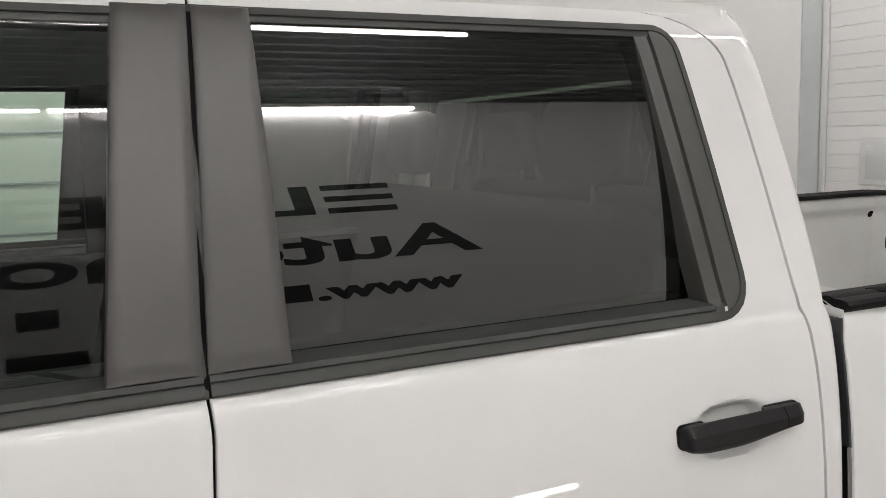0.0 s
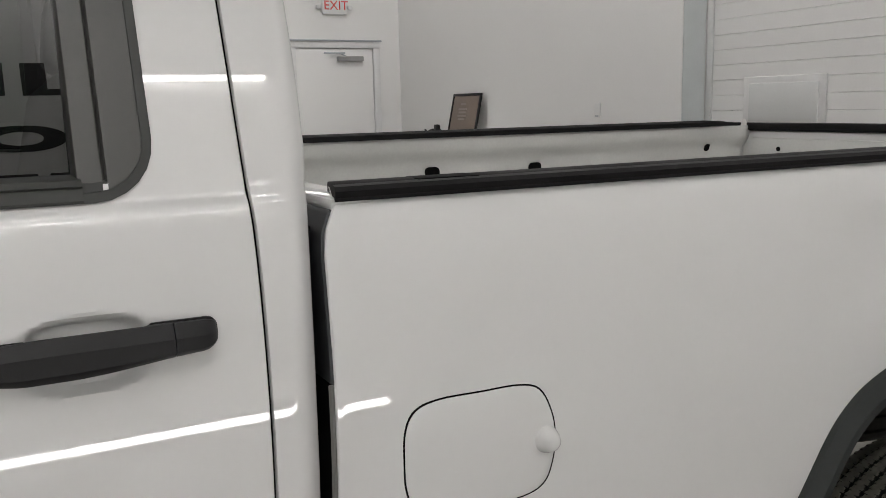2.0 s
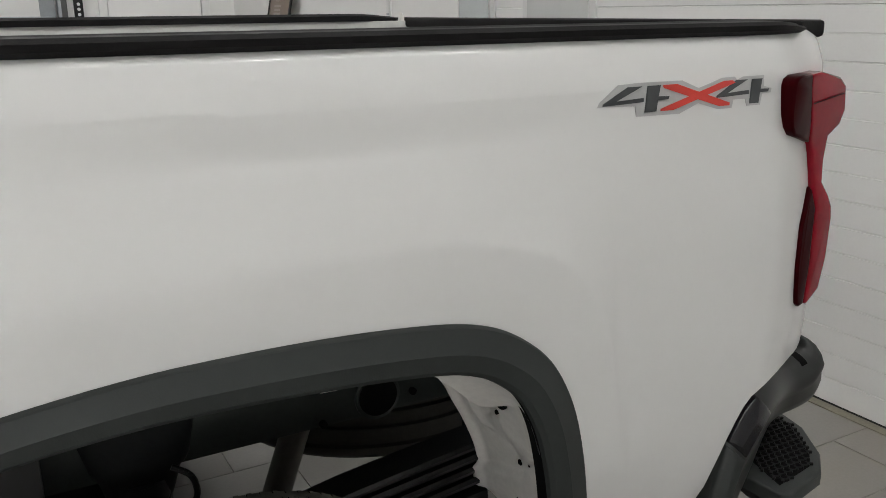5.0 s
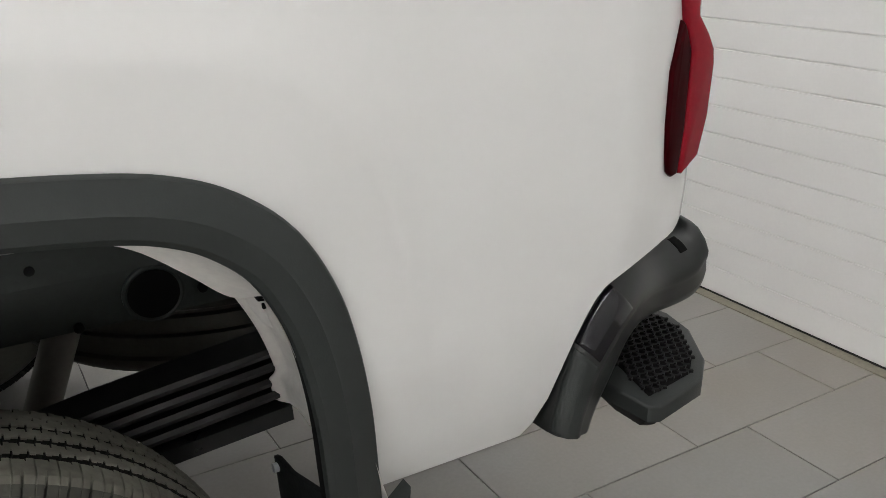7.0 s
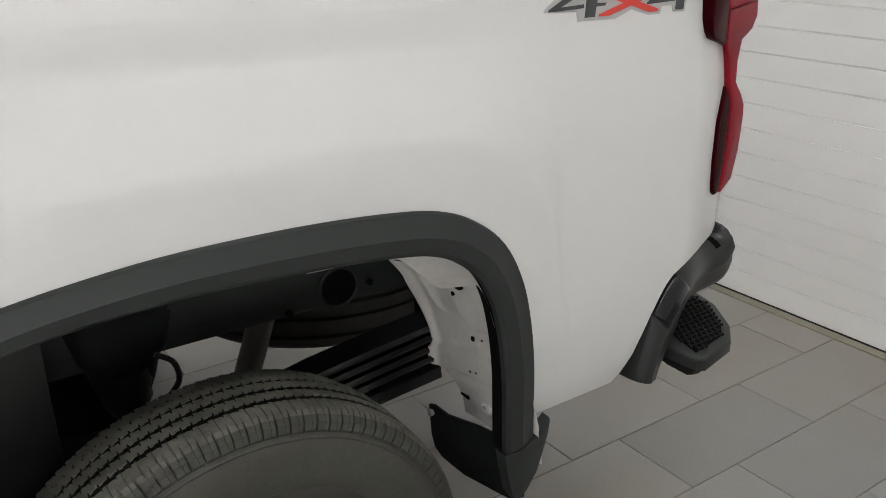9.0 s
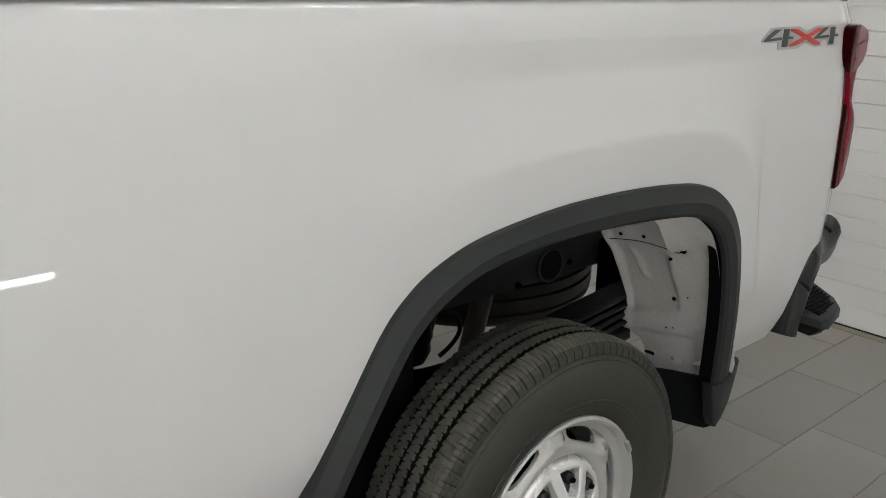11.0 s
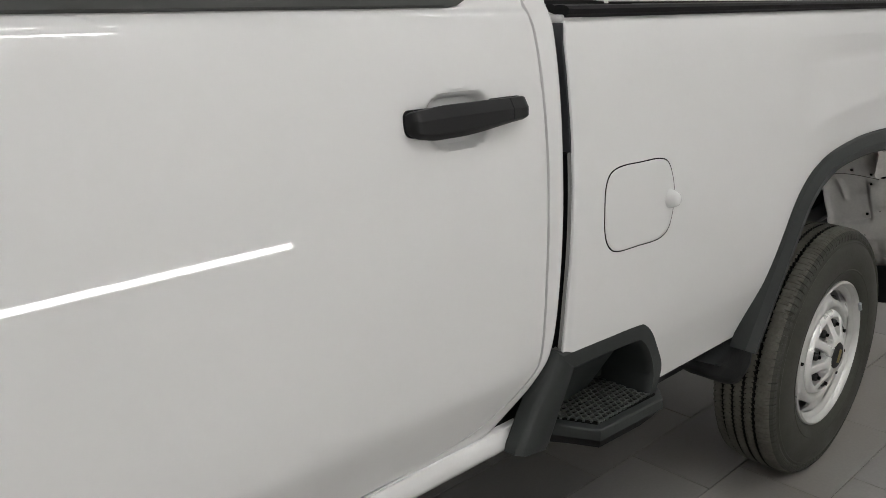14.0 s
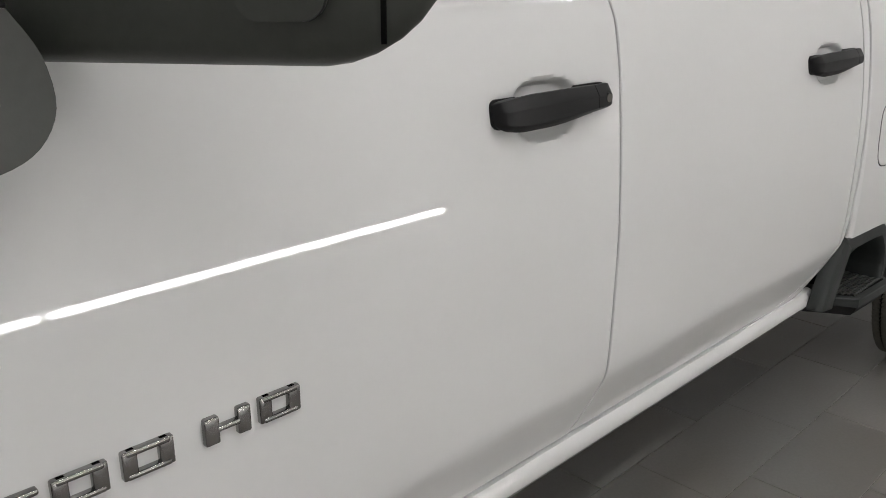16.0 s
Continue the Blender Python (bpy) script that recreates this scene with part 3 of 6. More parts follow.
# height -> depth of the side skin (inwards positive)
DOOR_Y = [(0.66, 0.078), (0.70, 0.056), (0.76, 0.030), (0.82, 0.004), (0.865, -0.0155), (0.888, -0.0248), (0.905, -0.0290), (0.93, -0.0310), (0.98, -0.0335), (1.05, -0.0345), (1.10, -0.0345), (1.16, -0.0335), (1.22, -0.0308), (1.28, -0.0262), (1.34, -0.0196), (1.40, -0.0108), (1.45, -0.0012), (1.49, 0.0085), (1.52, 0.0175), (1.535, 0.0235), (1.548, 0.032), (1.556, 0.042), (1.565, 0.06)]
GREEN_Y = [(1.50, 0.0112), (1.53, 0.0225), (1.540, 0.0275), (1.546, 0.0318), (1.550, 0.0358), (1.554, 0.0403), (1.558, 0.0430), (1.575, 0.0490), (1.60, 0.060), (1.70, 0.100), (1.80, 0.141), (1.90, 0.184), (2.00, 0.229), (2.05, 0.254), (2.08, 0.271), (2.10, 0.285), (2.12, 0.304), (2.135, 0.325), (2.142, 0.345)]
SPLIT = [(0.76, -2.725), (0.80, -2.703), (0.85, -2.692), (0.90, -2.687), (1.03, -2.688), (1.16, -2.685), (1.28, -2.683), (1.36, -2.679), (1.42, -2.673), (1.48, -2.668), (1.52, -2.665), (1.55, -2.6655), (1.585, -2.6655), (1.8, -2.646), (2.12, -2.618)]
REAR = [(0.755, -2.05), (0.765, -1.85), (0.79, -1.735), (0.815, -1.69), (0.841, -1.652), (0.87, -1.628), (0.901, -1.614), (0.95, -1.609), (1.1, -1.606), (1.3, -1.602), (1.55, -1.600), (1.9, -1.600), (2.02, -1.603), (2.05, -1.614), (2.078, -1.645), (2.098, -1.685), (2.112, -1.735), (2.122, -1.82)]
CABREAR = [(0.70, -1.70), (0.78, -1.64), (0.85, -1.58), (0.95, -1.548), (1.1, -1.537), (1.3, -1.531), (1.5, -1.520), (1.62, -1.503), (1.75, -1.497), (1.9, -1.495), (2.04, -1.493), (2.13, -1.503)]


def cup(x, z):
    """The dished recess behind a door handle."""
    d = 0
    for cx, cz in ((-1.815, 1.383), (-2.872, 1.394)):
        e = (abs((x - cx) / 0.077) ** 3 + abs((z - cz) / 0.0475) ** 3) ** (1 / 3)
        if e < 1.25:
            d = max(d, 0.016 * (1 - bumpy(e, 0.72, 1.0)))
    return d


def skin_y(x, z):
    return (curve_at(DOOR_Y, z) if z < 1.532 else curve_at(GREEN_Y, z)) + cup(x, z)


# ---- bed side ----
FRONT = [(0.66, -1.535), (0.88, -1.528), (1.1, -1.515), (1.3, -1.509), (1.45, -1.507), (1.49, -1.503), (1.52, -1.488), (1.55, -1.462)]
TAIL = [(0.62, 1.128), (0.93, 1.132), (0.97, 1.140), (1.3, 1.142), (1.5, 1.138), (1.55, 1.125)]
BOTTOM = [(-0.01, 0.68), (0.0, 0.625), (0.845, 0.622), (0.862, 0.64), (0.884, 0.70), (0.906, 0.77), (0.935, 0.83), (0.960, 0.866), (1.0, 0.884), (1.06, 0.895), (1.105, 0.905), (1.13, 0.925)]
TOP = [(1.485, 0.0205), (1.505, 0.0275), (1.522, 0.037), (1.535, 0.050), (1.545, 0.068), (1.55, 0.09)]


# the arched crease over the wheel: along the bed -> height
CREASE = [(-0.75, 1.08), (-0.62, 1.14), (-0.52, 1.19), (-0.451, 1.222), (-0.377, 1.244), (-0.265, 1.258), (-0.082, 1.270), (0.125, 1.273), (0.26, 1.267), (0.378, 1.255), (0.458, 1.232), (0.511, 1.202), (0.545, 1.168), (0.575, 1.12), (0.60, 1.05), (0.63, 0.90), (0.66, 0.80)]


def bed_y(x, z):
    low = [(0.62, 0.045), (0.66, 0.030), (0.74, 0.008), (0.79, -0.006), (0.835, -0.0165)]
    plain = curve_at(low + [(0.90, -0.0225), (0.98, -0.0245), (1.05, -0.0245), (1.10, -0.0238), (1.16, -0.0218), (1.22, -0.0182), (1.28, -0.0128), (1.34, -0.006), (1.40, 0.0025), (1.45, 0.011)] + TOP, z)
    zc = curve_at(CREASE, x)
    face = curve_at(low + [(0.90, -0.0180), (1.00, -0.0205), (1.10, -0.0230), (1.20, -0.0245), (1.30, -0.0250)], z)
    d = z - zc
    over = face + (0.0118 + 0.0250) / (1.405 - zc) * (math.sqrt(d * d + 0.00003) + d) / 2
    k = bumpy(z, 1.385, 1.412)
    if k:
        over = over * (1 - k) + k * curve_at([(1.38, 0.0095), (1.405, 0.0120), (1.418, 0.0132), (1.45, 0.0140), (1.472, 0.0158)] + TOP, z)
    tail = curve_at([(0.62, 0.045), (0.70, 0.018), (0.80, 0.004), (1.0, -0.004), (1.2, -0.003), (1.34, 0.006), (1.41, 0.012), (1.43, 0.0134), (1.455, 0.0148), (1.475, 0.017)] + TOP, z)
    a, b = bumpy(x, -0.60, -0.30), bumpy(x, 0.52, 0.86)
    y = plain * (1 - a) + over * a
    y = y * (1 - b) + tail * b
    return y + 0.06 * bumpy(x, 0.99, 1.2) ** 2 + 0.006 * bumpy(-x, 1.494, 1.522) ** 2


ARCH = [(-0.732, 0.66), (-0.716, 0.694), (-0.672, 0.785), (-0.614, 0.888), (-0.530, 1.020), (-0.470, 1.081), (-0.403, 1.120), (-0.31, 1.149), (-0.142, 1.169), (0.0, 1.173), (0.131, 1.170), (0.249, 1.161), (0.332, 1.147), (0.40, 1.118), (0.463, 1.064), (0.509, 0.981), (0.535, 0.894), (0.551, 0.80), (0.560, 0.70), (0.568, 0.62)]
arch = [tuple(v) for v in spline([(x, z, 0) for x, z in ARCH], 5)]
arch = [(v[0] + 0.009 * bumpy(v[0], 0.2, 0.5) - 0.008 * bumpy(-v[0], 0.25, 0.5), v[1]) for v in arch]


def offset_arch(w):
    out = []
    for i, (x, z) in enumerate(arch):
        a, b = arch[max(0, i - 1)], arch[min(len(arch) - 1, i + 1)]
        dx, dz = b[0] - a[0], b[1] - a[1]
        n = math.hypot(dx, dz)
        out.append((x + dz / n * w, z - dx / n * w))
    return out


arch_cut = [(-0.74, 0.4)] + offset_arch(0.035) + [(0.52, 0.4)]
STEP_CUT = [(-1.60, 0.60), (-1.60, 0.74), (-1.50, 0.85), (-1.25, 0.845), (-1.20, 0.82), (-1.165, 0.77), (-1.16, 0.70), (-1.18, 0.6)]


def rear(x, y, z):
    """The tail of the bed draws in and rounds towards the tailgate."""
    t = 0.05 * bumpy(x, 0.98, 1.075)
    return (x + 1.35 * t, y + t, z)


def bed_point(u, v):
    # u 0..1 front to rear, v 0..1 bottom to top
    xg = -1.52 + 2.65 * u
    zb = curve_at(BOTTOM, xg)
    z = zb + (1.55 - zb) * v
    xf, xt = curve_at(FRONT, z), curve_at(TAIL, z)
    x = xf + (xt - xf) * u
    return rear(x, bed_y(x, z), z)


def finer(a, b, n, lo, hi, k):
    """Steps from a to b, k times as close between lo and hi."""
    out = []
    for t in steps(a, b, n):
        out.append(t)
        if lo <= t < hi:
            out += [t + (b - a) / n * j / k for j in range(1, k)]
    return out


far_side = []  # parts that the far side repeats
far_side.append(part("bed_side", sheet(sorted(set(finer(0, 1, 160, 0.745, 0.86, 3) + steps(0.0008, 0.0116, 9))), finer(0, 0.985, 66, 0.40, 0.90, 3)[:-6] + steps(0.945, 1, 16), bed_point, keep=lambda x, z: not inside(x, z, arch_cut) and not inside(x, z, STEP_CUT)), PAINT, truck, "glossy white bed side", angle=30))


# ---- doors and cab side ----
split_f = lambda z: curve_at(SPLIT, z) - 0.0024
split_r = lambda z: curve_at(SPLIT, z) + 0.0024
front_edge = lambda z: -3.80 + 0.03 * (z - 1.0)
rear_edge = lambda z: curve_at(REAR, z) - 0.0024
rear_edge2 = lambda z: curve_at(REAR, z) + 0.0024
cab_edge = lambda z: curve_at(CABREAR, z)


def rounded(x0, x1, z0, z1, radii, n=6):
    """A rounded rectangle as a ring: radii at bottom left, bottom right, top right, top left."""
    out = []
    for (cx, cz, a0), r in zip(((x0, z0, 180), (x1, z0, 270), (x1, z1, 0), (x0, z1, 90)), radii):
        ox, oz = cx + (r if cx == x0 else -r), cz + (r if cz == z0 else -r)
        for i in range(n + 1):
            a = radians(a0 + 90 * i / n)
            out.append((ox + r * math.cos(a), oz + r * math.sin(a)))
    return out


R_WIN = rounded(-2.652, -1.712, 1.556, 2.088, (0.005, 0.075, 0.05, 0.005))
F_WIN = [(-3.70, 1.556), (-2.664, 1.556), (-2.664, 2.080), (-3.05, 2.080), (-3.2, 2.045), (-3.55, 1.72), (-3.66, 1.62)]


def shrink(ring, d):
    cx, cz = sum(p[0] for p in ring) / len(ring), sum(p[1] for p in ring) / len(ring)
    out = []
    n = len(ring)
    for i, (x, z) in enumerate(ring):
        a, b = ring[i - 1], ring[(i + 1) % n]
        dx, dz = b[0] - a[0], b[1] - a[1]
        m = math.hypot(dx, dz) or 1
        out.append((x - dz / m * d, z + dx / m * d))
    return out


def panel(name, lo, hi, zs, xs, hole=None, label=""):
    def f(u, z):
        a, b = lo(z), hi(z)
        x = a + (b - a) * u
        return (x, skin_y(x, z) + (0.035 * bumpy(x, b - 0.045, b + 0.01) ** 2 if hi == cab_edge else 0), z)
    cut = shrink(hole, 0.013) if hole else None
    ob = part(name, sheet(xs, zs, f, keep=(lambda x, z: not inside(x, z, cut)) if hole else None), PAINT, truck, label, angle=30)
    far_side.append(ob)
    return ob


DOOR_Z = sorted([z for z in finer(0.762, 2.122, 90, 1.31, 1.45, 3) if not 1.531 < z < 1.561] + steps(1.532, 1.560, 14))
fdoor = panel("front_door", front_edge, split_f, DOOR_Z, finer(0, 1, 55, 0.72, 0.92, 3), F_WIN, "white front door")
rdoor = panel("rear_door", split_r, rear_edge, DOOR_Z, finer(0, 1, 55, 0.66, 0.92, 3), R_WIN, "white rear door")
panel("cab_corner", rear_edge2, cab_edge, steps(0.74, 2.132, 100), steps(0, 1, 16))


def roof_point(u, v):
    x = -3.15 + (-1.525 + 3.15) * u
    y = 0.318 + (W - 0.636) * v
    e = min(v, 1 - v)
    z = 2.130 + 0.055 * bumpy(e, 0, 0.35) + 0.012 * bumpy(e, 0, 0.04)
    z -= 0.05 * bumpy(-u, -0.12, 0.0) + 0.008 * bumpy(u, 0.97, 1.0)
    return (x, y, z)


part("roof", sheet(steps(0, 1, 24), steps(0, 1, 40), roof_point, fold=(0, 0, -0.03)), PAINT, truck, "white cab roof", angle=180)
# drip rail between door tops and roof
part("roof_side", sweep([(x, 0.300, 2.126) for x in steps(-3.2, -1.56, 10)], [(-0.03, -0.012), (0.004, -0.012), (0.0, 0.012), (-0.06, 0.03)]), PAINT, truck)
far_side.append(truck.children[-1])


def back_point(u, v):
    y = 0.05 + (W - 0.1) * u
    z = 0.75 + 1.36 * v
    t = bumpy(z, 1.55, 2.1)
    yy = 0.13 + 0.20 * t + (W - 0.26 - 0.40 * t) * u
    return (-1.545 + 0.03 * math.sin(math.pi * u), yy, z)


part("cab_back", sheet(steps(0, 1, 12), steps(0, 1, 14), back_point, fold=(-0.03, 0, 0), keep=lambda x, z: not (1.62 < z < 1.98)), PAINT, truck)
part("rear_window", sheet(steps(0, 1, 4), steps(0, 1, 4), lambda u, v: (-1.535, 0.3 + (W - 0.6) * u, 1.60 + 0.4 * v), fold=(-0.006, 0, 0)), GLASS, truck, "dark rear window", smooth=False)
# strips between cab and bed: olive, slate rubber, and black for the gap's shade
def gap_strip(name, y0, y1, z0, z1, material, label):
    part(name, sheet(steps(0, 1, 3), steps(z0, z1, 40), lambda u, z: (curve_at(FRONT, z) - 0.004 - 0.003 * u, bed_y(curve_at(FRONT, z), z) + y0 + (y1 - y0) * u, z), fold=(0.004, 0, 0)), material, truck, label)


OLIVE = mat("olive grey hem", (0.15, 0.148, 0.138), 0.5, noise_amt=0.15)
gap_strip("bed_edge_seal", 0.005, 0.019, 0.70, 0.90, OLIVE, "olive grey strip on the bed edge")
gap_strip("bed_edge_seal", 0.005, 0.0085, 0.9005, 1.29, OLIVE, "narrow olive grey strip on the bed edge")
gap_strip("bed_front_seal", 0.004, 0.10, 1.2905, 1.525, mat("dark slate rubber", (0.022, 0.023, 0.026), 0.45), "slate rubber in the cab gap")
# black sheets put in for the shade deep in the gap
gap_strip("bed_front_shadow", 0.0195, 0.10, 0.70, 0.90, GAP, "black strip for the shade in the cab gap")
gap_strip("bed_front_shadow", 0.0088, 0.10, 0.9005, 1.29, GAP, "black strip for the shade in the cab gap")
part("gap_seal", sheet(steps(0, 1, 1), steps(0.7, 1.5, 8), lambda u, z: (curve_at(CABREAR, z) - 0.02 + 0.06 * u, 0.075, z), fold=(0, 0.02, 0)), GAP, truck, "black sheet for the shade behind the cab gap")
for tab in (SPLIT, REAR):
    part("gap_backing", sheet(steps(-0.03, 0.03, 2), steps(0.768, 2.10, 80), lambda u, z: (curve_at(tab, z) + u, skin_y(curve_at(tab, z), z) + 0.012, z), fold=(0, 0.01, 0)), GAP, truck)

# ---- windows ----
def frame_strip(ring, w, proud, deep, close=True):
    """A trim ring that lies on the leaning skin: outer edge on ring, width w, stepping down to the glass."""
    rows = [(-0.001, 0.004), (0.0, -0.003), (w * 0.45, -0.0035), (w * 0.5, 0.001), (w * 0.9, 0.004), (w, 0.012), (w + 0.006, deep)]
    n = len(ring)
    verts, faces = [], []
    for d, dy in rows:
        for x, z in shrink(ring, d):
            verts.append((x, curve_at(GREEN_Y, z) + dy, z))
    for j in range(len(rows) - 1):
        for i in range(n if close else n - 1):
            a, b = j * n + i, j * n + (i + 1) % n
            faces.append((a, b, b + n, a + n))
    return verts, faces


def dense(ring, step=0.03):
    out = []
    for (ax, az), (bx, bz) in zip(ring, ring[1:] + ring[:1]):
        k = max(1, int(math.hypot(bx - ax, bz - az) / step))
        out += [(ax + (bx - ax) * i / k, az + (bz - az) * i / k) for i in range(k)]
    return out


def glass_sheet(x0, x1, z0, z1, material, parent, label, lean=0.0):
    def f(u, z):
        return (x0 + (x1 + lean * (z - 1.60) - x0) * u, 0.120 + 0.20 * (z - 1.60) + 0.26 * (z - 1.6) ** 2, z)
    ob = part("glass", sheet(steps(0, 1, 8), steps(z0, z1, 24), f, fold=(0, 0.004, 0)), material, parent, label, angle=30)
    ob.visible_shadow = False
    return ob


part("window_frame", frame_strip(dense(R_WIN), 0.026, 0.004, 0.05), SEAL, rdoor, "black window frame")
glass_sheet(-2.64, -1.735, 1.56, 2.085, GLASS, rdoor, "dark tinted rear door glass")
part("window_frame", frame_strip(dense(F_WIN), 0.026, 0.004, 0.05), SEAL, fdoor, "black window frame")
glass_sheet(-3.68, -2.685, 1.56, 2.075, GLASS_F, fdoor, "clear front door glass")
def channel(u, z):
    a = -1.808
    d = curve_at([(0, 0.040), (0.02, 0.016), (0.05, 0.006), (0.36, 0.004), (0.375, 0.009), (0.395, 0.009), (0.41, 0.0), (1, -0.0015)], u)
    x = a + (-1.716 - a) * u
    return (x, curve_at(GREEN_Y, z) + d, z)


part("run_channel", sheet(steps(0, 1, 60), steps(1.565, 2.084, 60), channel, fold=(0, 0.01, 0), keep=lambda x, z: inside(x, z, shrink(R_WIN, 0.007))), CHANNEL, rdoor, "satin black window run channel")
part("frame_backing", sheet(steps(-1.772, -1.690, 24), steps(1.556, 2.087, 80), lambda x, z: (x, curve_at(GREEN_Y, z) + 0.032, z), fold=(0, 0.005, 0), keep=lambda x, z: inside(x, z, shrink(R_WIN, 0.0005))), GAP, rdoor)
# dark seal between the two pillar covers
part("pillar_seal", sheet(steps(-0.010, 0.010, 2), steps(1.556, 2.088, 30), lambda u, z: (curve_at(SPLIT, z) + u, curve_at(GREEN_Y, z) - 0.003, z), fold=(0, 0.02, 0)), GAP, rdoor)
# pillar covers
for nm, own, xa0, xa1, xb0, xb1 in (("pillar_cover", fdoor, -2.786, -2.669, -2.729, -2.6245), ("pillar_cover", rdoor, -2.662, -2.550, -2.6175, -2.532)):
    def f(u, z):
        t = (z - 1.585) / 0.505
        a, b = xa0 + (xb0 - xa0) * t, xa1 + (xb1 - xa1) * t
        return (a + (b - a) * u, curve_at(GREEN_Y, z) - 0.006, z)
    part(nm, sheet(steps(0, 1, 6), steps(1.5855, 2.086, 20), f, fold=(0, 0.03, 0)), APPLIQUE, own, "satin dark grey pillar cover", angle=180)
# belt mouldings
for own, x0, x1 in ((fdoor, -3.76, -2.669), (rdoor, -2.661, -1.80)):
    rows = [(1.5555, 0.004), (1.5565, -0.005), (1.560, -0.008), (1.572, -0.0068), (1.5745, -0.003), (1.577, -0.007), (1.584, -0.004), (1.588, 0.03)]
    xs = steps(x0, x1, 30)
    verts = [(x, curve_at(GREEN_Y, z) + d, z) for z, d in rows for x in xs]
    n = len(xs)
    faces = [(j * n + i, j * n + i + 1, (j + 1) * n + i + 1, (j + 1) * n + i) for j in range(len(rows) - 1) for i in range(n - 1)]
    part("belt_moulding", (verts, faces), SEAL, own, "black belt moulding")


# ---- door handles ----
def handle(own, x0, zc, L, lock):
    """A black pull whose middle stands off the skin, and the fixed cap at its rear end."""
    base = curve_at(DOOR_Y, zc)

    def ring(s):
        d = min(s, 1 - s) * L
        end = math.sqrt(max(0.0, 1 - max(0.0, 1 - d / (0.018 if s < 0.5 else 0.022)) ** 2))
        up = 0.0095 + 0.0090 * end + 0.0035 * bumpy(s, 0.02, 0.26)
        dn = 0.0090 + 0.0150 * end + 0.0065 * bumpy(s, 0.0, 0.2) - 0.0135 * bumpy(s, 0.35, 1.0)
        out = 0.008 + 0.020 * end + 0.007 * math.sin(math.pi * s)
        thick = 0.018 + 0.03 * (1 - bumpy(s, 0.04, 0.24) + bumpy(s, 0.66, 0.72))
        yo = base - out
        yi = yo + min(thick, out + 0.004)
        z = zc + 0.002 * math.sin(math.pi * s)
        k = 0.55 + 0.45 * end
        return [(yi, z + up * 0.8), (yo + 0.014 * k, z + up), (yo + 0.011 * k, z + up * 0.97), (yo + 0.0016, z + up * 0.30), (yo + 0.0004, z + up * 0.20), (yo, z - dn * 0.62), (yo + 0.0015, z - dn * 0.72), (yo + 0.009 * k, z - dn * 0.97), (yo + 0.012 * k, z - dn), (yi, z - dn * 0.85)]

    def run(name, s0, s1, parent, label=""):
        verts, faces, K = [], [], 34
        for i in range(K + 1):
            s = s0 + (s1 - s0) * (0.5 - 0.5 * math.cos(math.pi * i / K))
            r = ring(s)
            n = len(r)
            verts += [(x0 + L * s, y, z) for y, z in r]
        for i in range(K):
            faces += [(i * n + j, (i + 1) * n + j, (i + 1) * n + (j + 1) % n, i * n + (j + 1) % n) for j in range(n)]
        faces += [tuple(range(n)), tuple(range(K * n, (K + 1) * n))[::-1]]
        return part(name, fixed((verts, faces)), HANDLE, parent, label, angle=26)

    h = run("door_handle", 0.0, 0.797, own, "black door handle")
    run("end_cap", 0.803, 1.0, h)
    on = lambda a, b, d: (a, curve_at(DOOR_Y, b) + d, b)
    part("gasket", plate(rounded(x0 - 0.0015, x0 + 0.055, zc - 0.0235, zc + 0.0185, (0.014, 0.004, 0.004, 0.012)), -0.003, on), HANDLE, h)
    part("gasket", plate(rounded(x0 + 0.190, x0 + L + 0.0015, zc - 0.0125, zc + 0.0215, (0.004, 0.012, 0.012, 0.004)), -0.004, on), HANDLE, h)
    if lock:
        y = curve_at(DOOR_Y, zc)
        part("lock", rod((x0 + L - 0.026, y - 0.0305, zc + 0.001), (x0 + L - 0.026, y - 0.018, zc + 0.001), 0.0085, 24), HANDLE, h)
        part("key_lock", rod((x0 + L - 0.026, y - 0.0312, zc + 0.001), (x0 + L - 0.026, y - 0.026, zc + 0.001), 0.0068, 24), SHOCK, h, "round grey key lock")


handle(rdoor, -1.934, 1.389, 0.270, False)
handle(fdoor, -2.996, 1.400, 0.270, True)

# ---- rocker ----
rows = [(0.757, 0.042), (0.754, 0.028), (0.742, 0.020), (0.722, 0.018), (0.708, 0.026), (0.700, 0.045), (0.700, 0.15)]
xs = steps(-3.82, -1.655, 40)
n = len(xs)
verts = [(x + (0.05 * (z - 0.70) / 0.06 if i == n - 1 else 0), y, z) for z, y in rows for i, x in enumerate(xs)]
faces = [(j * n + i, j * n + i + 1, (j + 1) * n + i + 1, (j + 1) * n + i) for j in range(len(rows) - 1) for i in range(n - 1)]
far_side.append(part("rocker_panel", (verts, faces), PAINT, truck, "white rocker panel"))
part("underbody_pan", span(-3.9, -1.6, 0.16, W - 0.16, 0.62, 0.72, 0.02), FRAME, truck)


# ---- wheel-arch flare ----
def flare_ring(w, y):
    """One line along the flare, w in from its outer edge; narrower towards the front."""
    out = []
    for (ax, az), (x, z) in zip(arch, offset_arch(w)):
        t = 0.70 + 0.25 * bumpy(ax, -0.5, 0.3) + 0.11 * bumpy(abs(ax), 0.25, 0.5)
        base = curve_at([(0.60, 0.008), (0.70, -0.001), (0.80, -0.007), (0.90, -0.0105), (1.0, -0.012), (1.2, -0.0125)], az) + 0.006 * bumpy(ax, 0.5, 0.56)
        out.append((ax + (x - ax) * t, y + base, az + (z - az) * t))
    return out


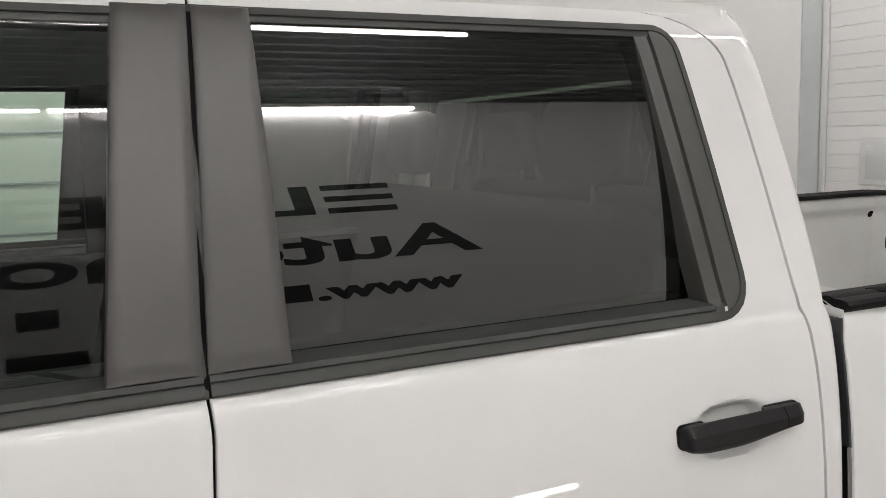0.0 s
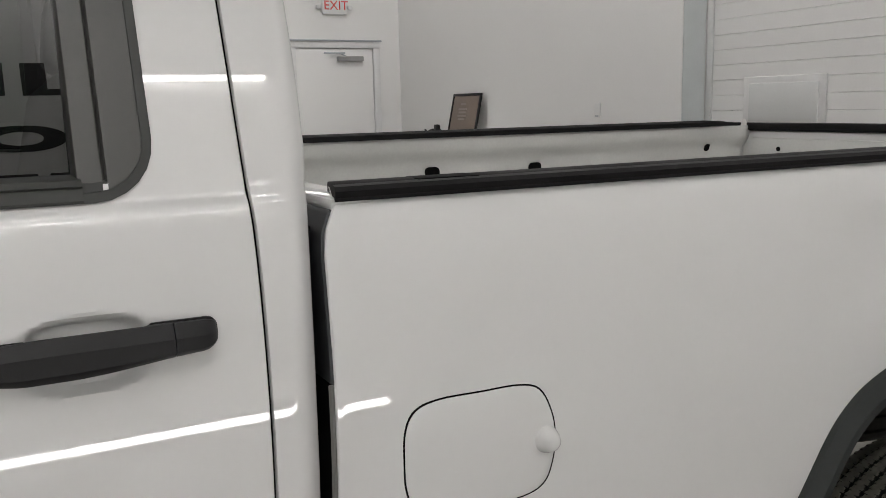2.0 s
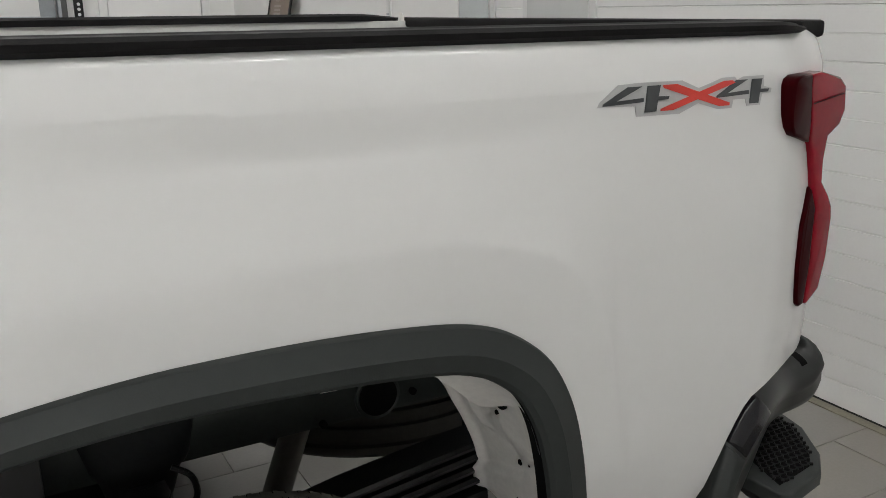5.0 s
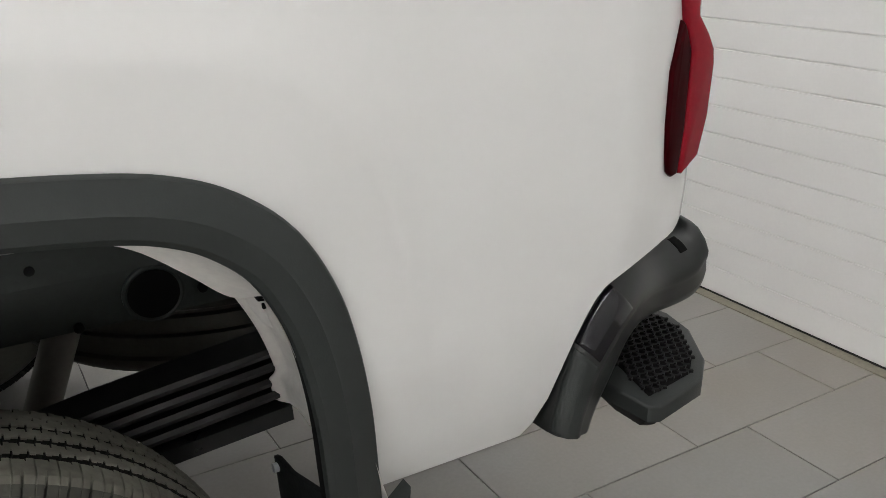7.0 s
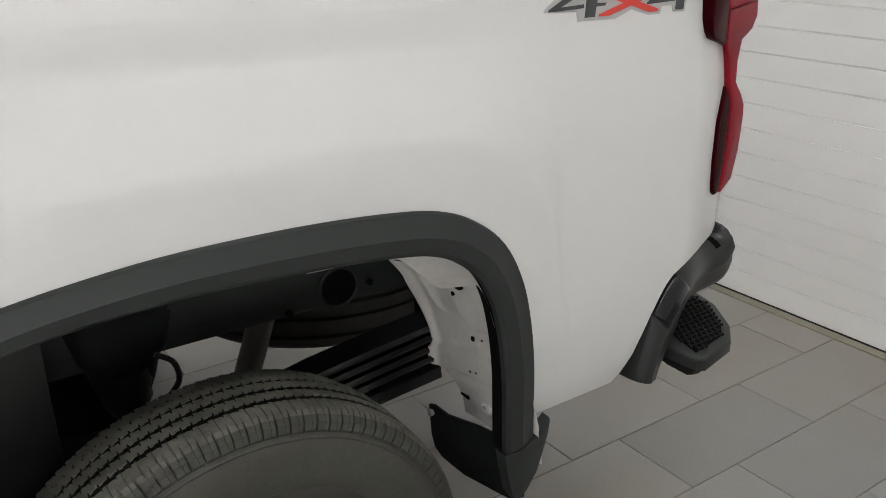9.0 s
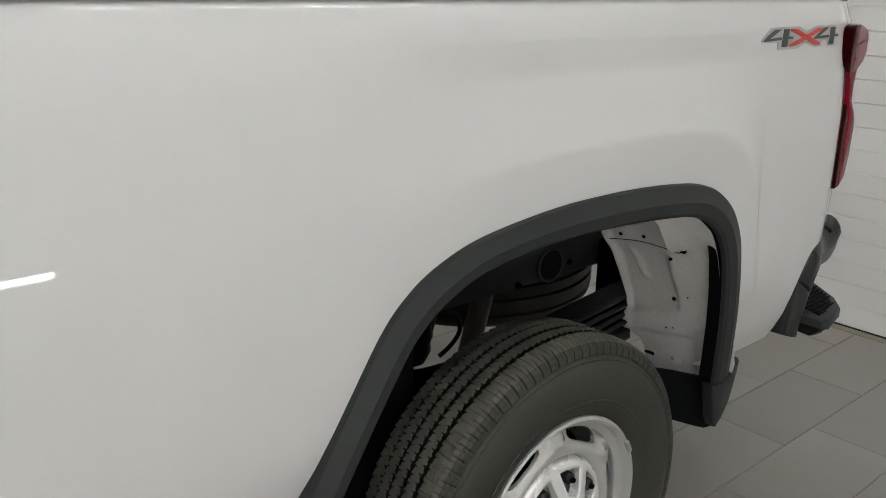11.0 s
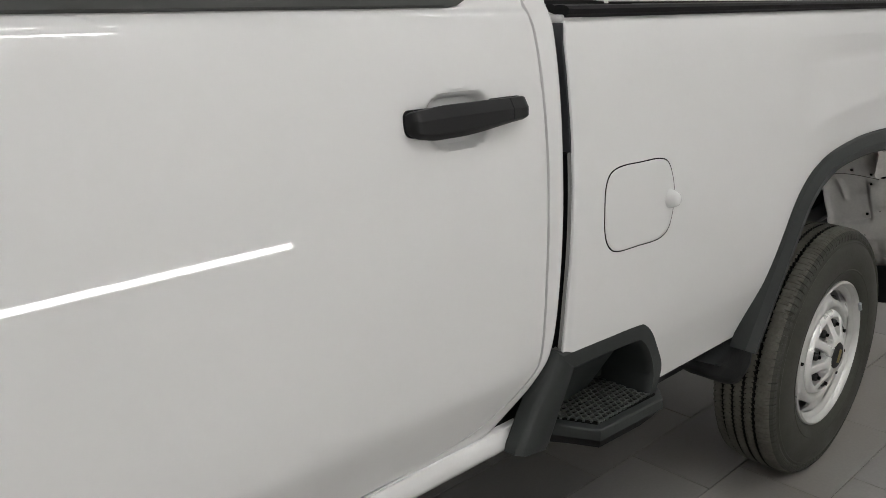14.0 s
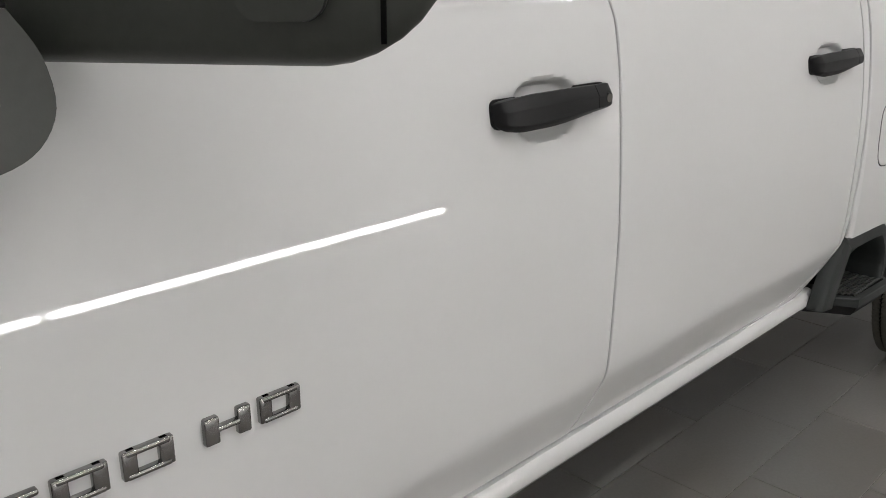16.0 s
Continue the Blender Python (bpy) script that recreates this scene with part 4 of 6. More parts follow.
def ribbon(rows):
    rings = [flare_ring(w, y) for w, y in rows]
    n = len(rings[0])
    return [v for r in rings for v in r], [(j * n + i, j * n + i + 1, (j + 1) * n + i + 1, (j + 1) * n + i) for j in range(len(rows) - 1) for i in range(n - 1)]


fl = part("arch_flare", ribbon([(0.0, 0.02), (0.0015, -0.020), (0.004, -0.0245), (0.011, -0.027), (0.036, -0.036), (0.040, -0.0385), (0.066, -0.036), (0.074, -0.030), (0.076, -0.020)]), PLASTIC, truck, "black plastic wheel-arch flare", angle=28)
far_side.append(fl)
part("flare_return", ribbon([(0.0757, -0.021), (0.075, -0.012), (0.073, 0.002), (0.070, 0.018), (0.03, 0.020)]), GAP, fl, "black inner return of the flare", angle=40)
# black guard ahead of the wheel and flap behind it
far_side.append(part("splash_guard", plate([(-0.89, 0.66), (-0.79, 0.668), (-0.68, 0.68), (-0.605, 0.70), (-0.585, 0.645), (-0.595, 0.56), (-0.63, 0.53), (-0.664, 0.514), (-0.706, 0.530), (-0.845, 0.612)], 0.14, lambda a, b, d: (a, 0.010 + d, b), 0.04, 4), MUD, truck, "black splash guard"))
flap = part("mud_flap", plate([(0.0, 0.470), (0.03, 0.448), (0.055, 0.444), (0.17, 0.434), (0.24, 0.445), (0.262, 0.462), (0.272, 0.49), (0.277, 0.568), (0.262, 0.572), (0.22, 0.566), (0.13, 0.582), (0.10, 0.585), (0.05, 0.592), (0.0, 0.60)], 0.008, lambda a, b, d: (0.556 - 0.145 * a + 0.03 * (0.57 - b) + d, a, b), 0.002), MUD, truck, "scuffed black mud flap")
far_side.append(flap)
part("flap_end", plate([(0.50, 0.605), (0.545, 0.600), (0.585, 0.614), (0.620, 0.645), (0.615, 0.61), (0.603, 0.57), (0.590, 0.53), (0.566, 0.495), (0.54, 0.473), (0.522, 0.50), (0.508, 0.56)], 0.03, lambda a, b, d: (a, -0.014 + d, b), 0.008), PLASTIC, flap)
part("bolt", rod((0.510, 0.266, 0.552), (0.522, 0.266, 0.552), 0.008, 10), STEEL, flap)


def lathe_x(x, y, z, r):
    """A low round bead on a panel that faces forward."""
    bm = lathe([(r - 0.004, 0.002), (r - 0.001, -0.0035), (r + 0.003, -0.0035), (r + 0.008, 0.003)], 28, "z")
    m = Matrix.Translation((x, y, z)) @ Matrix.Rotation(radians(90), 4, "Y")
    if isinstance(bm, tuple):
        return [tuple(m @ Vector(v)) for v in bm[0]], bm[1]
    bm.transform(m)
    return bm


# ---- inner wheelhouse: pale steel panel behind the wheel ----
LINE = [(0.53, 0.590), (0.574, 0.583), (0.62, 0.562), (0.644, 0.553), (0.745, 0.527), (0.79, 0.513), (0.82, 0.500), (0.867, 0.476), (0.928, 0.452), (1.0, 0.41), (1.05, 0.375), (1.09, 0.35)]
EDGE = [(0.53, 0.258), (0.574, 0.260), (0.61, 0.262), (0.63, 0.272), (0.642, 0.304), (0.70, 0.293), (0.75, 0.290), (0.80, 0.298), (0.867, 0.302), (0.928, 0.313), (1.09, 0.32)]


def liner_x(y, z):
    return curve_at(LINE, z) + 0.08 * max(0, curve_at(EDGE, z) - y)


def liner_point(u, z):
    ye = curve_at(EDGE, z)
    y0 = -0.022 + 0.02 * (1 - bumpy(z, 0.57, 0.65))
    y = y0 + (ye - y0) * u
    x = liner_x(y, z)
    x -= 0.016 * bumpy(u, 0.93, 1.0) * bumpy(z, 0.63, 0.66)  # turned-up flange along the inner edge
    x -= 0.013 * math.exp(-(((u - 0.80 + 0.6 * (0.91 - z)) / 0.030) ** 2)) * bumpy(z, 0.815, 0.84) * (1 - bumpy(z, 0.90, 0.92))
    x += 0.016 * bumpy(z, 0.800 - 0.10 * u, 0.815 - 0.10 * u) * bumpy(u, 0.46, 0.52) * (1 - bumpy(z, 0.88, 0.94))
    x += 0.012 * (1 - bumpy(z, 0.690 - 0.05 * u, 0.705 - 0.05 * u)) * bumpy(u, 0.30, 0.42)
    x -= 0.007 * math.exp(-(((z - 0.86 + 0.1 * u) / 0.012) ** 2)) * (1 - bumpy(u, 0.3, 0.5)) + 0.006 * math.exp(-(((z - 0.755 + 0.12 * u) / 0.014) ** 2)) * (1 - bumpy(u, 0.3, 0.5))
    x += 0.003 * math.sin(z * 47 + 3 * u) * bumpy(u, 0.1, 0.4) * (1 - bumpy(u, 0.6, 0.95))
    return (x, y, z)


def liner_at(y, z):
    y0 = liner_point(0.0, z)[1]
    return liner_point((y - y0) / (curve_at(EDGE, z) - y0), z)[0]


lin = part("wheelhouse_panel", sheet(steps(0, 1, 44), steps(0.53, 1.09, 84), liner_point, fold=(0.02, 0, 0), edges="r"), LINER, truck, "pale primed steel wheelhouse panel", angle=180)
for y, z, r in ((0.148, 0.780, 0.016), (0.165, 0.592, 0.016)):
    x = liner_at(y, z) + 0.002
    part("stud", rod((x - 0.006, y, z), (x + 0.012, y, z), r, 18), LINER, lin, "round stud")
    part("stud_head", box(0.016, 0.009, 0.009, 0.001, (x - 0.002, y, z)), GAP if z > 0.7 else STEEL, lin)
    part("stud_ring", lathe_x(x, y, z, r), LINER, lin, "raised ring")
for y, z, w, h in ((0.245, 0.580, 0.030, 0.010), (0.10, 0.80, 0.004, 0.004), (0.15, 0.695, 0.004, 0.004), (0.17, 0.69, 0.005, 0.004)):
    x = liner_at(y, z)
    part("hole", box(0.005, w, h, 0.001, (x + 0.0005, y, z)), GAP, lin)

for y, z in ((0.262, 0.948), (0.192, 0.957), (0.126, 0.946), (0.126, 0.908)):
    part("hole", rod((liner_at(y, z) - 0.003, y, z), (liner_at(y, z) + 0.004, y, z), 0.0045, 12), GAP, lin)
pts = [(liner_at(y, z) - 0.0005, y, z) for y, z in zip(steps(0.30, 0.10, 12), [curve_at([(0.10, 0.930), (0.20, 0.938), (0.30, 0.925)], v) for v in steps(0.30, 0.10, 12)])]
bm = bmesh.new()
for p, q in zip(pts, pts[1:]):
    rod(p, q, 0.0013, 6, bm=bm)
part("panel_seam", bm, SHOCK, lin, "lapped sheet seam")
# the smooth outer wheelhouse lip that laps over the panel
lip_a = [(0.10, 1.093), (0.24, 1.088), (0.305, 1.080), (0.36, 1.058), (0.405, 1.020), (0.440, 0.96), (0.46, 0.90)]
lip_b = [(0.12, 0.03, 1.085), (0.24, 0.045, 1.068), (0.305, 0.058, 1.044), (0.37, 0.082, 0.990), (0.422, 0.094, 0.945), (0.462, 0.055, 0.950), (0.478, 0.01, 0.925)]
la, lb = spline([(x, -0.022, z) for x, z in lip_a], 6), spline(lip_b, 6)
verts, faces = [], []
for k in range(9):
    t = k / 8
    for p, q in zip(la, lb):
        v = p + (q - p) * t
        verts.append((v.x, v.y, v.z + 0.012 * math.sin(math.pi * t)))
for p in lb:
    verts.append((p.x + 0.008, p.y + 0.004, p.z + 0.03))
n = len(la)
faces = [(k * n + i, k * n + i + 1, (k + 1) * n + i + 1, (k + 1) * n + i) for k in range(9) for i in range(n - 1)]
lip = part("wheelhouse_lip", (verts, faces), LINER, truck, "smooth pale wheelhouse lip", angle=60)
part("hole", box(0.012, 0.016, 0.030, 0.003, (0.456, 0.082, 0.953)), GAP, lip)

part("hole", rod((0.448, 0.020, 1.030), (0.462, 0.012, 1.022), 0.006, 12), GAP, lip)

# upper wheelhouse: dark space over the tyre
part("wheelhouse_roof", span(-0.80, 0.46, 0.035, 0.47, 1.095, 1.108), FRAME, truck)
part("wheelhouse_inner", span(-0.80, 0.47, 0.450, 0.475, 0.872, 1.10), FRAME, truck)
part("inner_panel", span(-1.45, -0.50, 0.11, 0.125, 0.70, 1.1), FRAME, truck)
part("splash_liner", span(-0.86, -0.236, 0.262, 0.272, 0.45, 1.09, 0.003), SPRING, truck, "dark splash liner ahead of the wheel")
part("bed_underside", span(-1.43, 1.05, 0.46, W - 0.46, 0.885, 0.895), FRAME, truck)

# ---- chassis ----
rail = part("frame_rail", span(-3.9, 1.08, 0.456, 0.53, 0.778, 0.888, 0.012), FRAME, truck, "black frame rail")
part("rail_hole", rod((0.395, 0.448, 0.823), (0.395, 0.466, 0.823), 0.042, 28), GAP, rail)
part("hole_lip", fixed(lathe([(0.042, 0.450), (0.046, 0.448), (0.050, 0.450), (0.050, 0.460)], 28, at=(0.395, 0, 0.823))), FRAME, rail)
for x, z in ((0.275, 0.79), (0.475, 0.815), (0.22, 0.9)):
    part("rail_hole", rod((x, 0.448, z), (x, 0.466, z), 0.008, 12), GAP, rail)
part("frame_rail", span(-3.9, 1.08, W - 0.53, W - 0.456, 0.778, 0.888, 0.012), FRAME, truck)
for x in (-1.2, -0.35, 0.95):
    part("cross_member", span(x - 0.05, x + 0.05, 0.46, W - 0.46, 0.78, 0.884, 0.015), FRAME, truck)
spring = new("leaf_spring")
spring.parent = truck
for k in range(4):
    pts = [(x, 0.0, 0.690 - 0.026 * k + 0.11 * abs(x) * bumpy(abs(x), 0.0, 0.3)) for x in steps(-0.88 + 0.08 * k, 0.80 - 0.06 * k, 22)]
    part("leaf", fixed(sweep(pts, [(0.29, -0.008), (0.287, 0.0), (0.29, 0.008), (0.362, 0.008), (0.362, -0.008)], normal=(0, 1, 0))), SPRING, spring, smooth=False)
pts = [(x, 0.0, 0.582 + 0.085 * abs(x)) for x in steps(-0.45, 0.56, 14)]
part("helper_leaf", fixed(sweep(pts, [(0.29, -0.014), (0.29, 0.014), (0.362, 0.014), (0.362, -0.014)], normal=(0, 1, 0))), SPRING, spring, smooth=False)
part("shackle_bracket", span(0.585, 0.86, 0.375, 0.452, 0.66, 0.87, 0.02), GAP, spring)
part("spring_seat", span(-0.09, 0.09, 0.27, 0.38, 0.44, 0.58, 0.01), FRAME, spring)
part("axle", rod((0, 0.20, 0.41), (0, W - 0.20, 0.41), 0.055, 24), FRAME, truck)
part("differential", lathe([(0.0, -0.17), (0.08, -0.15), (0.13, -0.06), (0.14, 0.03), (0.10, 0.13), (0.0, 0.16)], 24, at=(-0.07, W / 2, 0.40)), FRAME, truck)
# added plate that keeps the space by the bracket dark, hiding the lit floor
part("cable_shield", span(-0.34, -0.085, 0.545, 0.553, 0.58, 0.80, 0.003), SPRING, truck, "black plate added to hide the bright floor")
SHOCK_A, SHOCK_B = (0.31, 0.585, 0.86), (0.14, 0.545, 0.45)
sh = part("shock_absorber", rod(SHOCK_A, SHOCK_B, 0.030, 20), SHOCK, truck, "dirty steel shock absorber")
part("rod", rod(SHOCK_A, (0.325, 0.588, 0.88), 0.012), FRAME, sh)
part("bump_stop", lathe([(0.0, 0.80), (0.05, 0.80), (0.055, 0.77), (0.048, 0.75), (0.05, 0.73), (0.035, 0.70), (0.0, 0.69)], 18, "z", (-0.075, 0.475, -0.035)), MUD, truck)
rings = []
for z, x0, x1, y0, y1 in ((0.88, -0.19, 0.04, 0.440, 0.54), (0.805, -0.165, 0.020, 0.438, 0.53), (0.792, -0.158, 0.012, 0.436, 0.53), (0.78, -0.148, 0.0, 0.440, 0.53), (0.735, -0.135, -0.015, 0.443, 0.52), (0.70, -0.120, -0.03, 0.448, 0.51)):
    cx, cy, hx, hy = (x0 + x1) / 2, (y0 + y1) / 2, (x1 - x0) / 2, (y1 - y0) / 2
    for k in range(28):
        a = 2 * math.pi * k / 28
        c, d = math.cos(a), math.sin(a)
        rings.append((cx + hx * math.copysign(abs(c) ** 0.6, c), cy + hy * math.copysign(abs(d) ** 0.6, d), z))
part("bump_bracket", (rings, [(28 * j + k, 28 * j + (k + 1) % 28, 28 * j + 28 + (k + 1) % 28, 28 * j + 28 + k) for j in range(5) for k in range(28)]), MUD, truck, "black pressed bump stop bracket", angle=50)
hose = [(-0.03, 0.40, 0.81), (0.0, 0.39, 0.79), (0.008, 0.39, 0.75), (-0.01, 0.40, 0.715), (-0.04, 0.41, 0.69)]
bm = bmesh.new()
hs = spline(hose, 5)
for p, q in zip(hs, hs[1:]):
    rod(p, q, 0.006, 8, bm=bm)
part("brake_hose", bm, HANDLE, truck)


# ---- wheels ----
def tyre_parts(parent):
    """Tyre: carcass and a tread of five ribs of separate blocks; axis along y, outer side at y = 0."""
    prof = [(0.248, 0.022), (0.262, 0.010), (0.285, 0.001), (0.318, -0.004), (0.352, -0.004), (0.378, 0.004), (0.398, 0.016), (0.408, 0.026), (0.410, 0.034), (0.410, 0.12), (0.404, 0.198), (0.392, 0.214), (0.352, 0.232), (0.30, 0.230), (0.248, 0.212)]
    tyre = part("tyre", lathe(prof, 72), RUBBER, parent, "black road tyre", angle=180)
    for r, h in ((0.292, 0.0012), (0.384, 0.0015)):
        i = [j for j in range(len(prof) - 1) if prof[j][0] <= r <= prof[j + 1][0]][0]
        t = (r - prof[i][0]) / (prof[i + 1][0] - prof[i][0])
        y = prof[i][1] + t * (prof[i + 1][1] - prof[i][1])
        part("sidewall_ring", lathe([(r - 0.004, y), (r - 0.001, y - h * 1.6), (r + 0.001, y - h * 1.6), (r + 0.004, y + 0.001)], 72), RUBBER, tyre)
    # tread: ribs with stepped, nicked edges between dark grooves
    tops, walls, top_faces, wall_faces, edge_faces = [], [], [], [], []

    def strip(prof_at, angles, split, edge=()):
        """A closed band round the axle; the outermost spans of its section go to the groove mesh."""
        n, k = len(angles), len(prof_at(0))
        base_t, base_w = len(tops), len(walls)
        for i, a in enumerate(angles):
            for r, y in prof_at(i):
                p = (r * math.cos(a), y, r * math.sin(a))
                tops.append(p)
                walls.append(p)
        for i in range(n):
            for j in range(k - 1):
                q = (i * k + j, i * k + j + 1, ((i + 1) % n) * k + j + 1, ((i + 1) % n) * k + j)
                if j in split:
                    wall_faces.append(tuple(base_w + v for v in q))
                elif j in edge:
                    edge_faces.append(tuple(base_t + v for v in q))
                else:
                    top_faces.append(tuple(base_t + v for v in q))

    for y0, y1, rt, cnt in ((0.0715, 0.0985, 0.430, 150), (0.1065, 0.1335, 0.4305, 150), (0.1415, 0.1685, 0.428, 150), (0.1765, 0.206, 0.420, 120)):
        angles, cut = [], []
        for i in range(cnt):
            for t, c0, c1 in ((0.0, 0.0, 0.0), (0.36, 0.0, 0.0), (0.38, 0.0085, 0.0), (0.50, 0.0085, 0.0), (0.52, 0.0025, -0.0025), (0.84, 0.0025, -0.0025), (0.86, 0.0025, 0.0065), (0.97, 0.0025, 0.0065)):
                angles.append(2 * math.pi * (i + t + random.uniform(-0.01, 0.01) + 10 * y0) / cnt)
                cut.append((c0, c1))
        strip(lambda i: [(0.405, y0 + cut[i][0] + 0.001), (rt - 0.0015, y0 + cut[i][0]), (rt, y0 + cut[i][0] + 0.0018), (rt, y1 - cut[i][1] - 0.0018), (rt - 0.0015, y1 - cut[i][1]), (0.405, y1 - cut[i][1] - 0.001)], angles, (0, 4))
    # outer shoulder: sipes across the rib and deeper notches over the edge
    angles, cut = [], []
    for i in range(104):
        for t, sipe, notch, edge in ((0.0, 0, 0, 0), (0.30, 0, 0, 0), (0.33, 0.0025, 0.0008, 0.006), (0.37, 0.0025, 0.0008, 0.006), (0.40, 0, 0, 0.002), (0.66, 0, 0, 0.002), (0.68, 0, 0, -0.005), (0.73, 0, 0, -0.005), (0.75, 0, 0, -0.001), (0.86, 0, 0, -0.001), (0.88, 0, 0.007, -0.001), (0.97, 0, 0.007, 0)):
            angles.append(2 * math.pi * (i + t) / 104)
            cut.append((sipe, notch, edge))
    strip(lambda i: [(0.390, 0.0125), (0.397 - cut[i][1] * 0.3, 0.0085 + cut[i][1] * 0.5), (0.411 - cut[i][1] * 0.6, 0.0115 + cut[i][1]), (0.4205 - cut[i][1], 0.020 + cut[i][1] * 0.6), (0.4265 - cut[i][0] - cut[i][1] * 0.3, 0.030), (0.4285 - cut[i][0], 0.042), (0.429 - cut[i][0], 0.0615 + cut[i][2]), (0.4275 - cut[i][0], 0.0632 + cut[i][2]), (0.405, 0.0625 + cut[i][2])], angles, (7,), (0, 1, 2))
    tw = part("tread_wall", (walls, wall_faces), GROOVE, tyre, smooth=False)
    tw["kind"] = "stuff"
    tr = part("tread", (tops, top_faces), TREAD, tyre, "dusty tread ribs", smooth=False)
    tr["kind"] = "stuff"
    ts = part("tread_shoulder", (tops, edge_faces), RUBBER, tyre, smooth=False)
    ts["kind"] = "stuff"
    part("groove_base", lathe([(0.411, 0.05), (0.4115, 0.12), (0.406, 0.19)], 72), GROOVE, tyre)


def snapped(verts, faces_in, inside_of, snap, drop):
    """Leaves out the faces whose middle lies in an opening, draws the rim of the opening smooth and turns a lip inwards."""
    kept, gone = [], set()
    for f in faces_in:
        m = [sum(verts[v][k] for v in f) / len(f) for k in range(3)]
        if inside_of(m):
            gone.update(f)
        else:
            kept.append(f)
    verts = list(verts)
    for v in gone & {v for f in kept for v in f}:
        verts[v] = snap(verts[v])
    edges = set()
    for f in kept:
        for a, b in zip(f, f[1:] + f[:1]):
            edges.add((a, b))
    lip = {}
    for a, b in sorted(edges):
        if (b, a) not in edges and a in gone and b in gone:
            for v in (a, b):
                if v not in lip:
                    lip[v] = len(verts)
                    x, y, z = verts[v]
                    verts.append((x, y + drop, z))
            kept.append((b, a, lip[a], lip[b]))
    return verts, kept


def wheel():
    w = new("wheel")
    tyre_parts(w)
    # rim barrel and flange
    rim = part("rim", lathe([(0.238, 0.218), (0.247, 0.211), (0.235, 0.20), (0.225, 0.18), (0.222, 0.10), (0.224, 0.060), (0.232, 0.045), (0.246, 0.036), (0.252, 0.022), (0.250, 0.012), (0.244, 0.009), (0.238, 0.014), (0.233, 0.028), (0.222, 0.034), (0.216, 0.040)], 96), RIM, w, "silver painted rim")
    # disc: a turned face with windows, dished between the hub and the rim
    NA, NR = 360, 64
    wins = [63 + 60 * k for k in range(6)]

    def off(a):
        return min(((math.degrees(a) - wd + 180) % 360 - 180 for wd in wins), key=abs)

    def depth(r, a):
        y = curve_at([(0.07, 0.050), (0.13, 0.048), (0.150, 0.040), (0.156, 0.030), (0.163, 0.026), (0.174, 0.026), (0.186, 0.034), (0.200, 0.044), (0.212, 0.050), (0.221, 0.050)], r)
        d = abs(off(a))
        y -= 0.010 * bumpy(d, 19, 27) * bumpy(r, 0.172, 0.190)
        return y + 0.006 * (1 - bumpy(d, 14, 22)) * bumpy(r, 0.168, 0.182)

    def polar(v):
        return math.hypot(v[0], v[2]), math.atan2(v[2], v[0])

    def oval(v):
        r, a = polar(v)
        return (abs(off(a) / 16.5) ** 2.6 + abs((r - 0.1975) / 0.0165) ** 2.6) ** (1 / 2.6)

    def to_oval(v):
        r, a = polar(v)
        e, d = oval(v), off(a)
        r2, a2 = 0.1975 + (r - 0.1975) / e, a - math.radians(d - d / e)
        return (r2 * math.cos(a2), v[1], r2 * math.sin(a2))
    rs = steps(0.06, 0.221, NR)
    verts = [(r * math.cos(2 * math.pi * i / NA), depth(r, 2 * math.pi * i / NA), r * math.sin(2 * math.pi * i / NA)) for i in range(NA) for r in rs]
    faces = [(i * (NR + 1) + j, ((i + 1) % NA) * (NR + 1) + j, ((i + 1) % NA) * (NR + 1) + j + 1, i * (NR + 1) + j + 1) for i in range(NA) for j in range(NR)]
    part("disc", snapped(verts, faces, lambda m: oval(m) < 1, to_oval, 0.010), RIM, w, "silver wheel disc", angle=50)
    part("brake_drum", lathe([(0.0, 0.10), (0.17, 0.10), (0.19, 0.115), (0.19, 0.2)], 40), GAP, w)
    # hub cover: eight arms between lug openings
    NA, NR = 360, 44
    rs = steps(0.046, 0.149, NR)
    HALF = [(0.0655, 0.0), (0.0675, 0.0075), (0.072, 0.0125), (0.080, 0.0172), (0.10, 0.0250), (0.118, 0.0315), (0.126, 0.0335)]

    def side(a):
        return (math.degrees(a) - 35 + 22.5) % 45 - 22.5

    def in_pocket(m):
        r, a = polar(m)
        return 0.0655 < r < 0.126 and abs(r * math.radians(side(a))) < curve_at(HALF, r)

    def to_pocket(v):
        r, a = polar(v)
        if 0.070 < r < 0.1235:
            d = side(a)
            a -= math.radians(d) - math.copysign(curve_at(HALF, r) / r, d)
        return (r * math.cos(a), v[1], r * math.sin(a))

    def hub_y(r, a):
        d = abs(r * math.radians(side(a))) - curve_at(HALF, r)
        return curve_at([(0.046, -0.013), (0.06, -0.0115), (0.075, -0.006), (0.09, 0.000), (0.12, 0.013), (0.132, 0.019), (0.140, 0.025), (0.1455, 0.033), (0.149, 0.046)], r) + 0.003 * (1 - bumpy(d, 0.0, 0.005)) * (1 - bumpy(r, 0.126, 0.131))
    verts = [(r * math.cos(2 * math.pi * i / NA), hub_y(r, 2 * math.pi * i / NA), r * math.sin(2 * math.pi * i / NA)) for i in range(NA) for r in rs]
    faces = [(i * (NR + 1) + j, ((i + 1) % NA) * (NR + 1) + j, ((i + 1) % NA) * (NR + 1) + j + 1, i * (NR + 1) + j + 1) for i in range(NA) for j in range(NR)]
    hub = part("hub_cover", snapped(verts, faces, in_pocket, to_pocket, 0.024), HUB, w, "bright silver hub cover", angle=50)
    part("pocket_floor", lathe([(0.05, 0.030), (0.10, 0.034), (0.146, 0.044)], 48), RIM, hub)
    for k in range(8):
        a = radians(45 * k + 35)
        x, z = 0.105 * math.cos(a), 0.105 * math.sin(a)
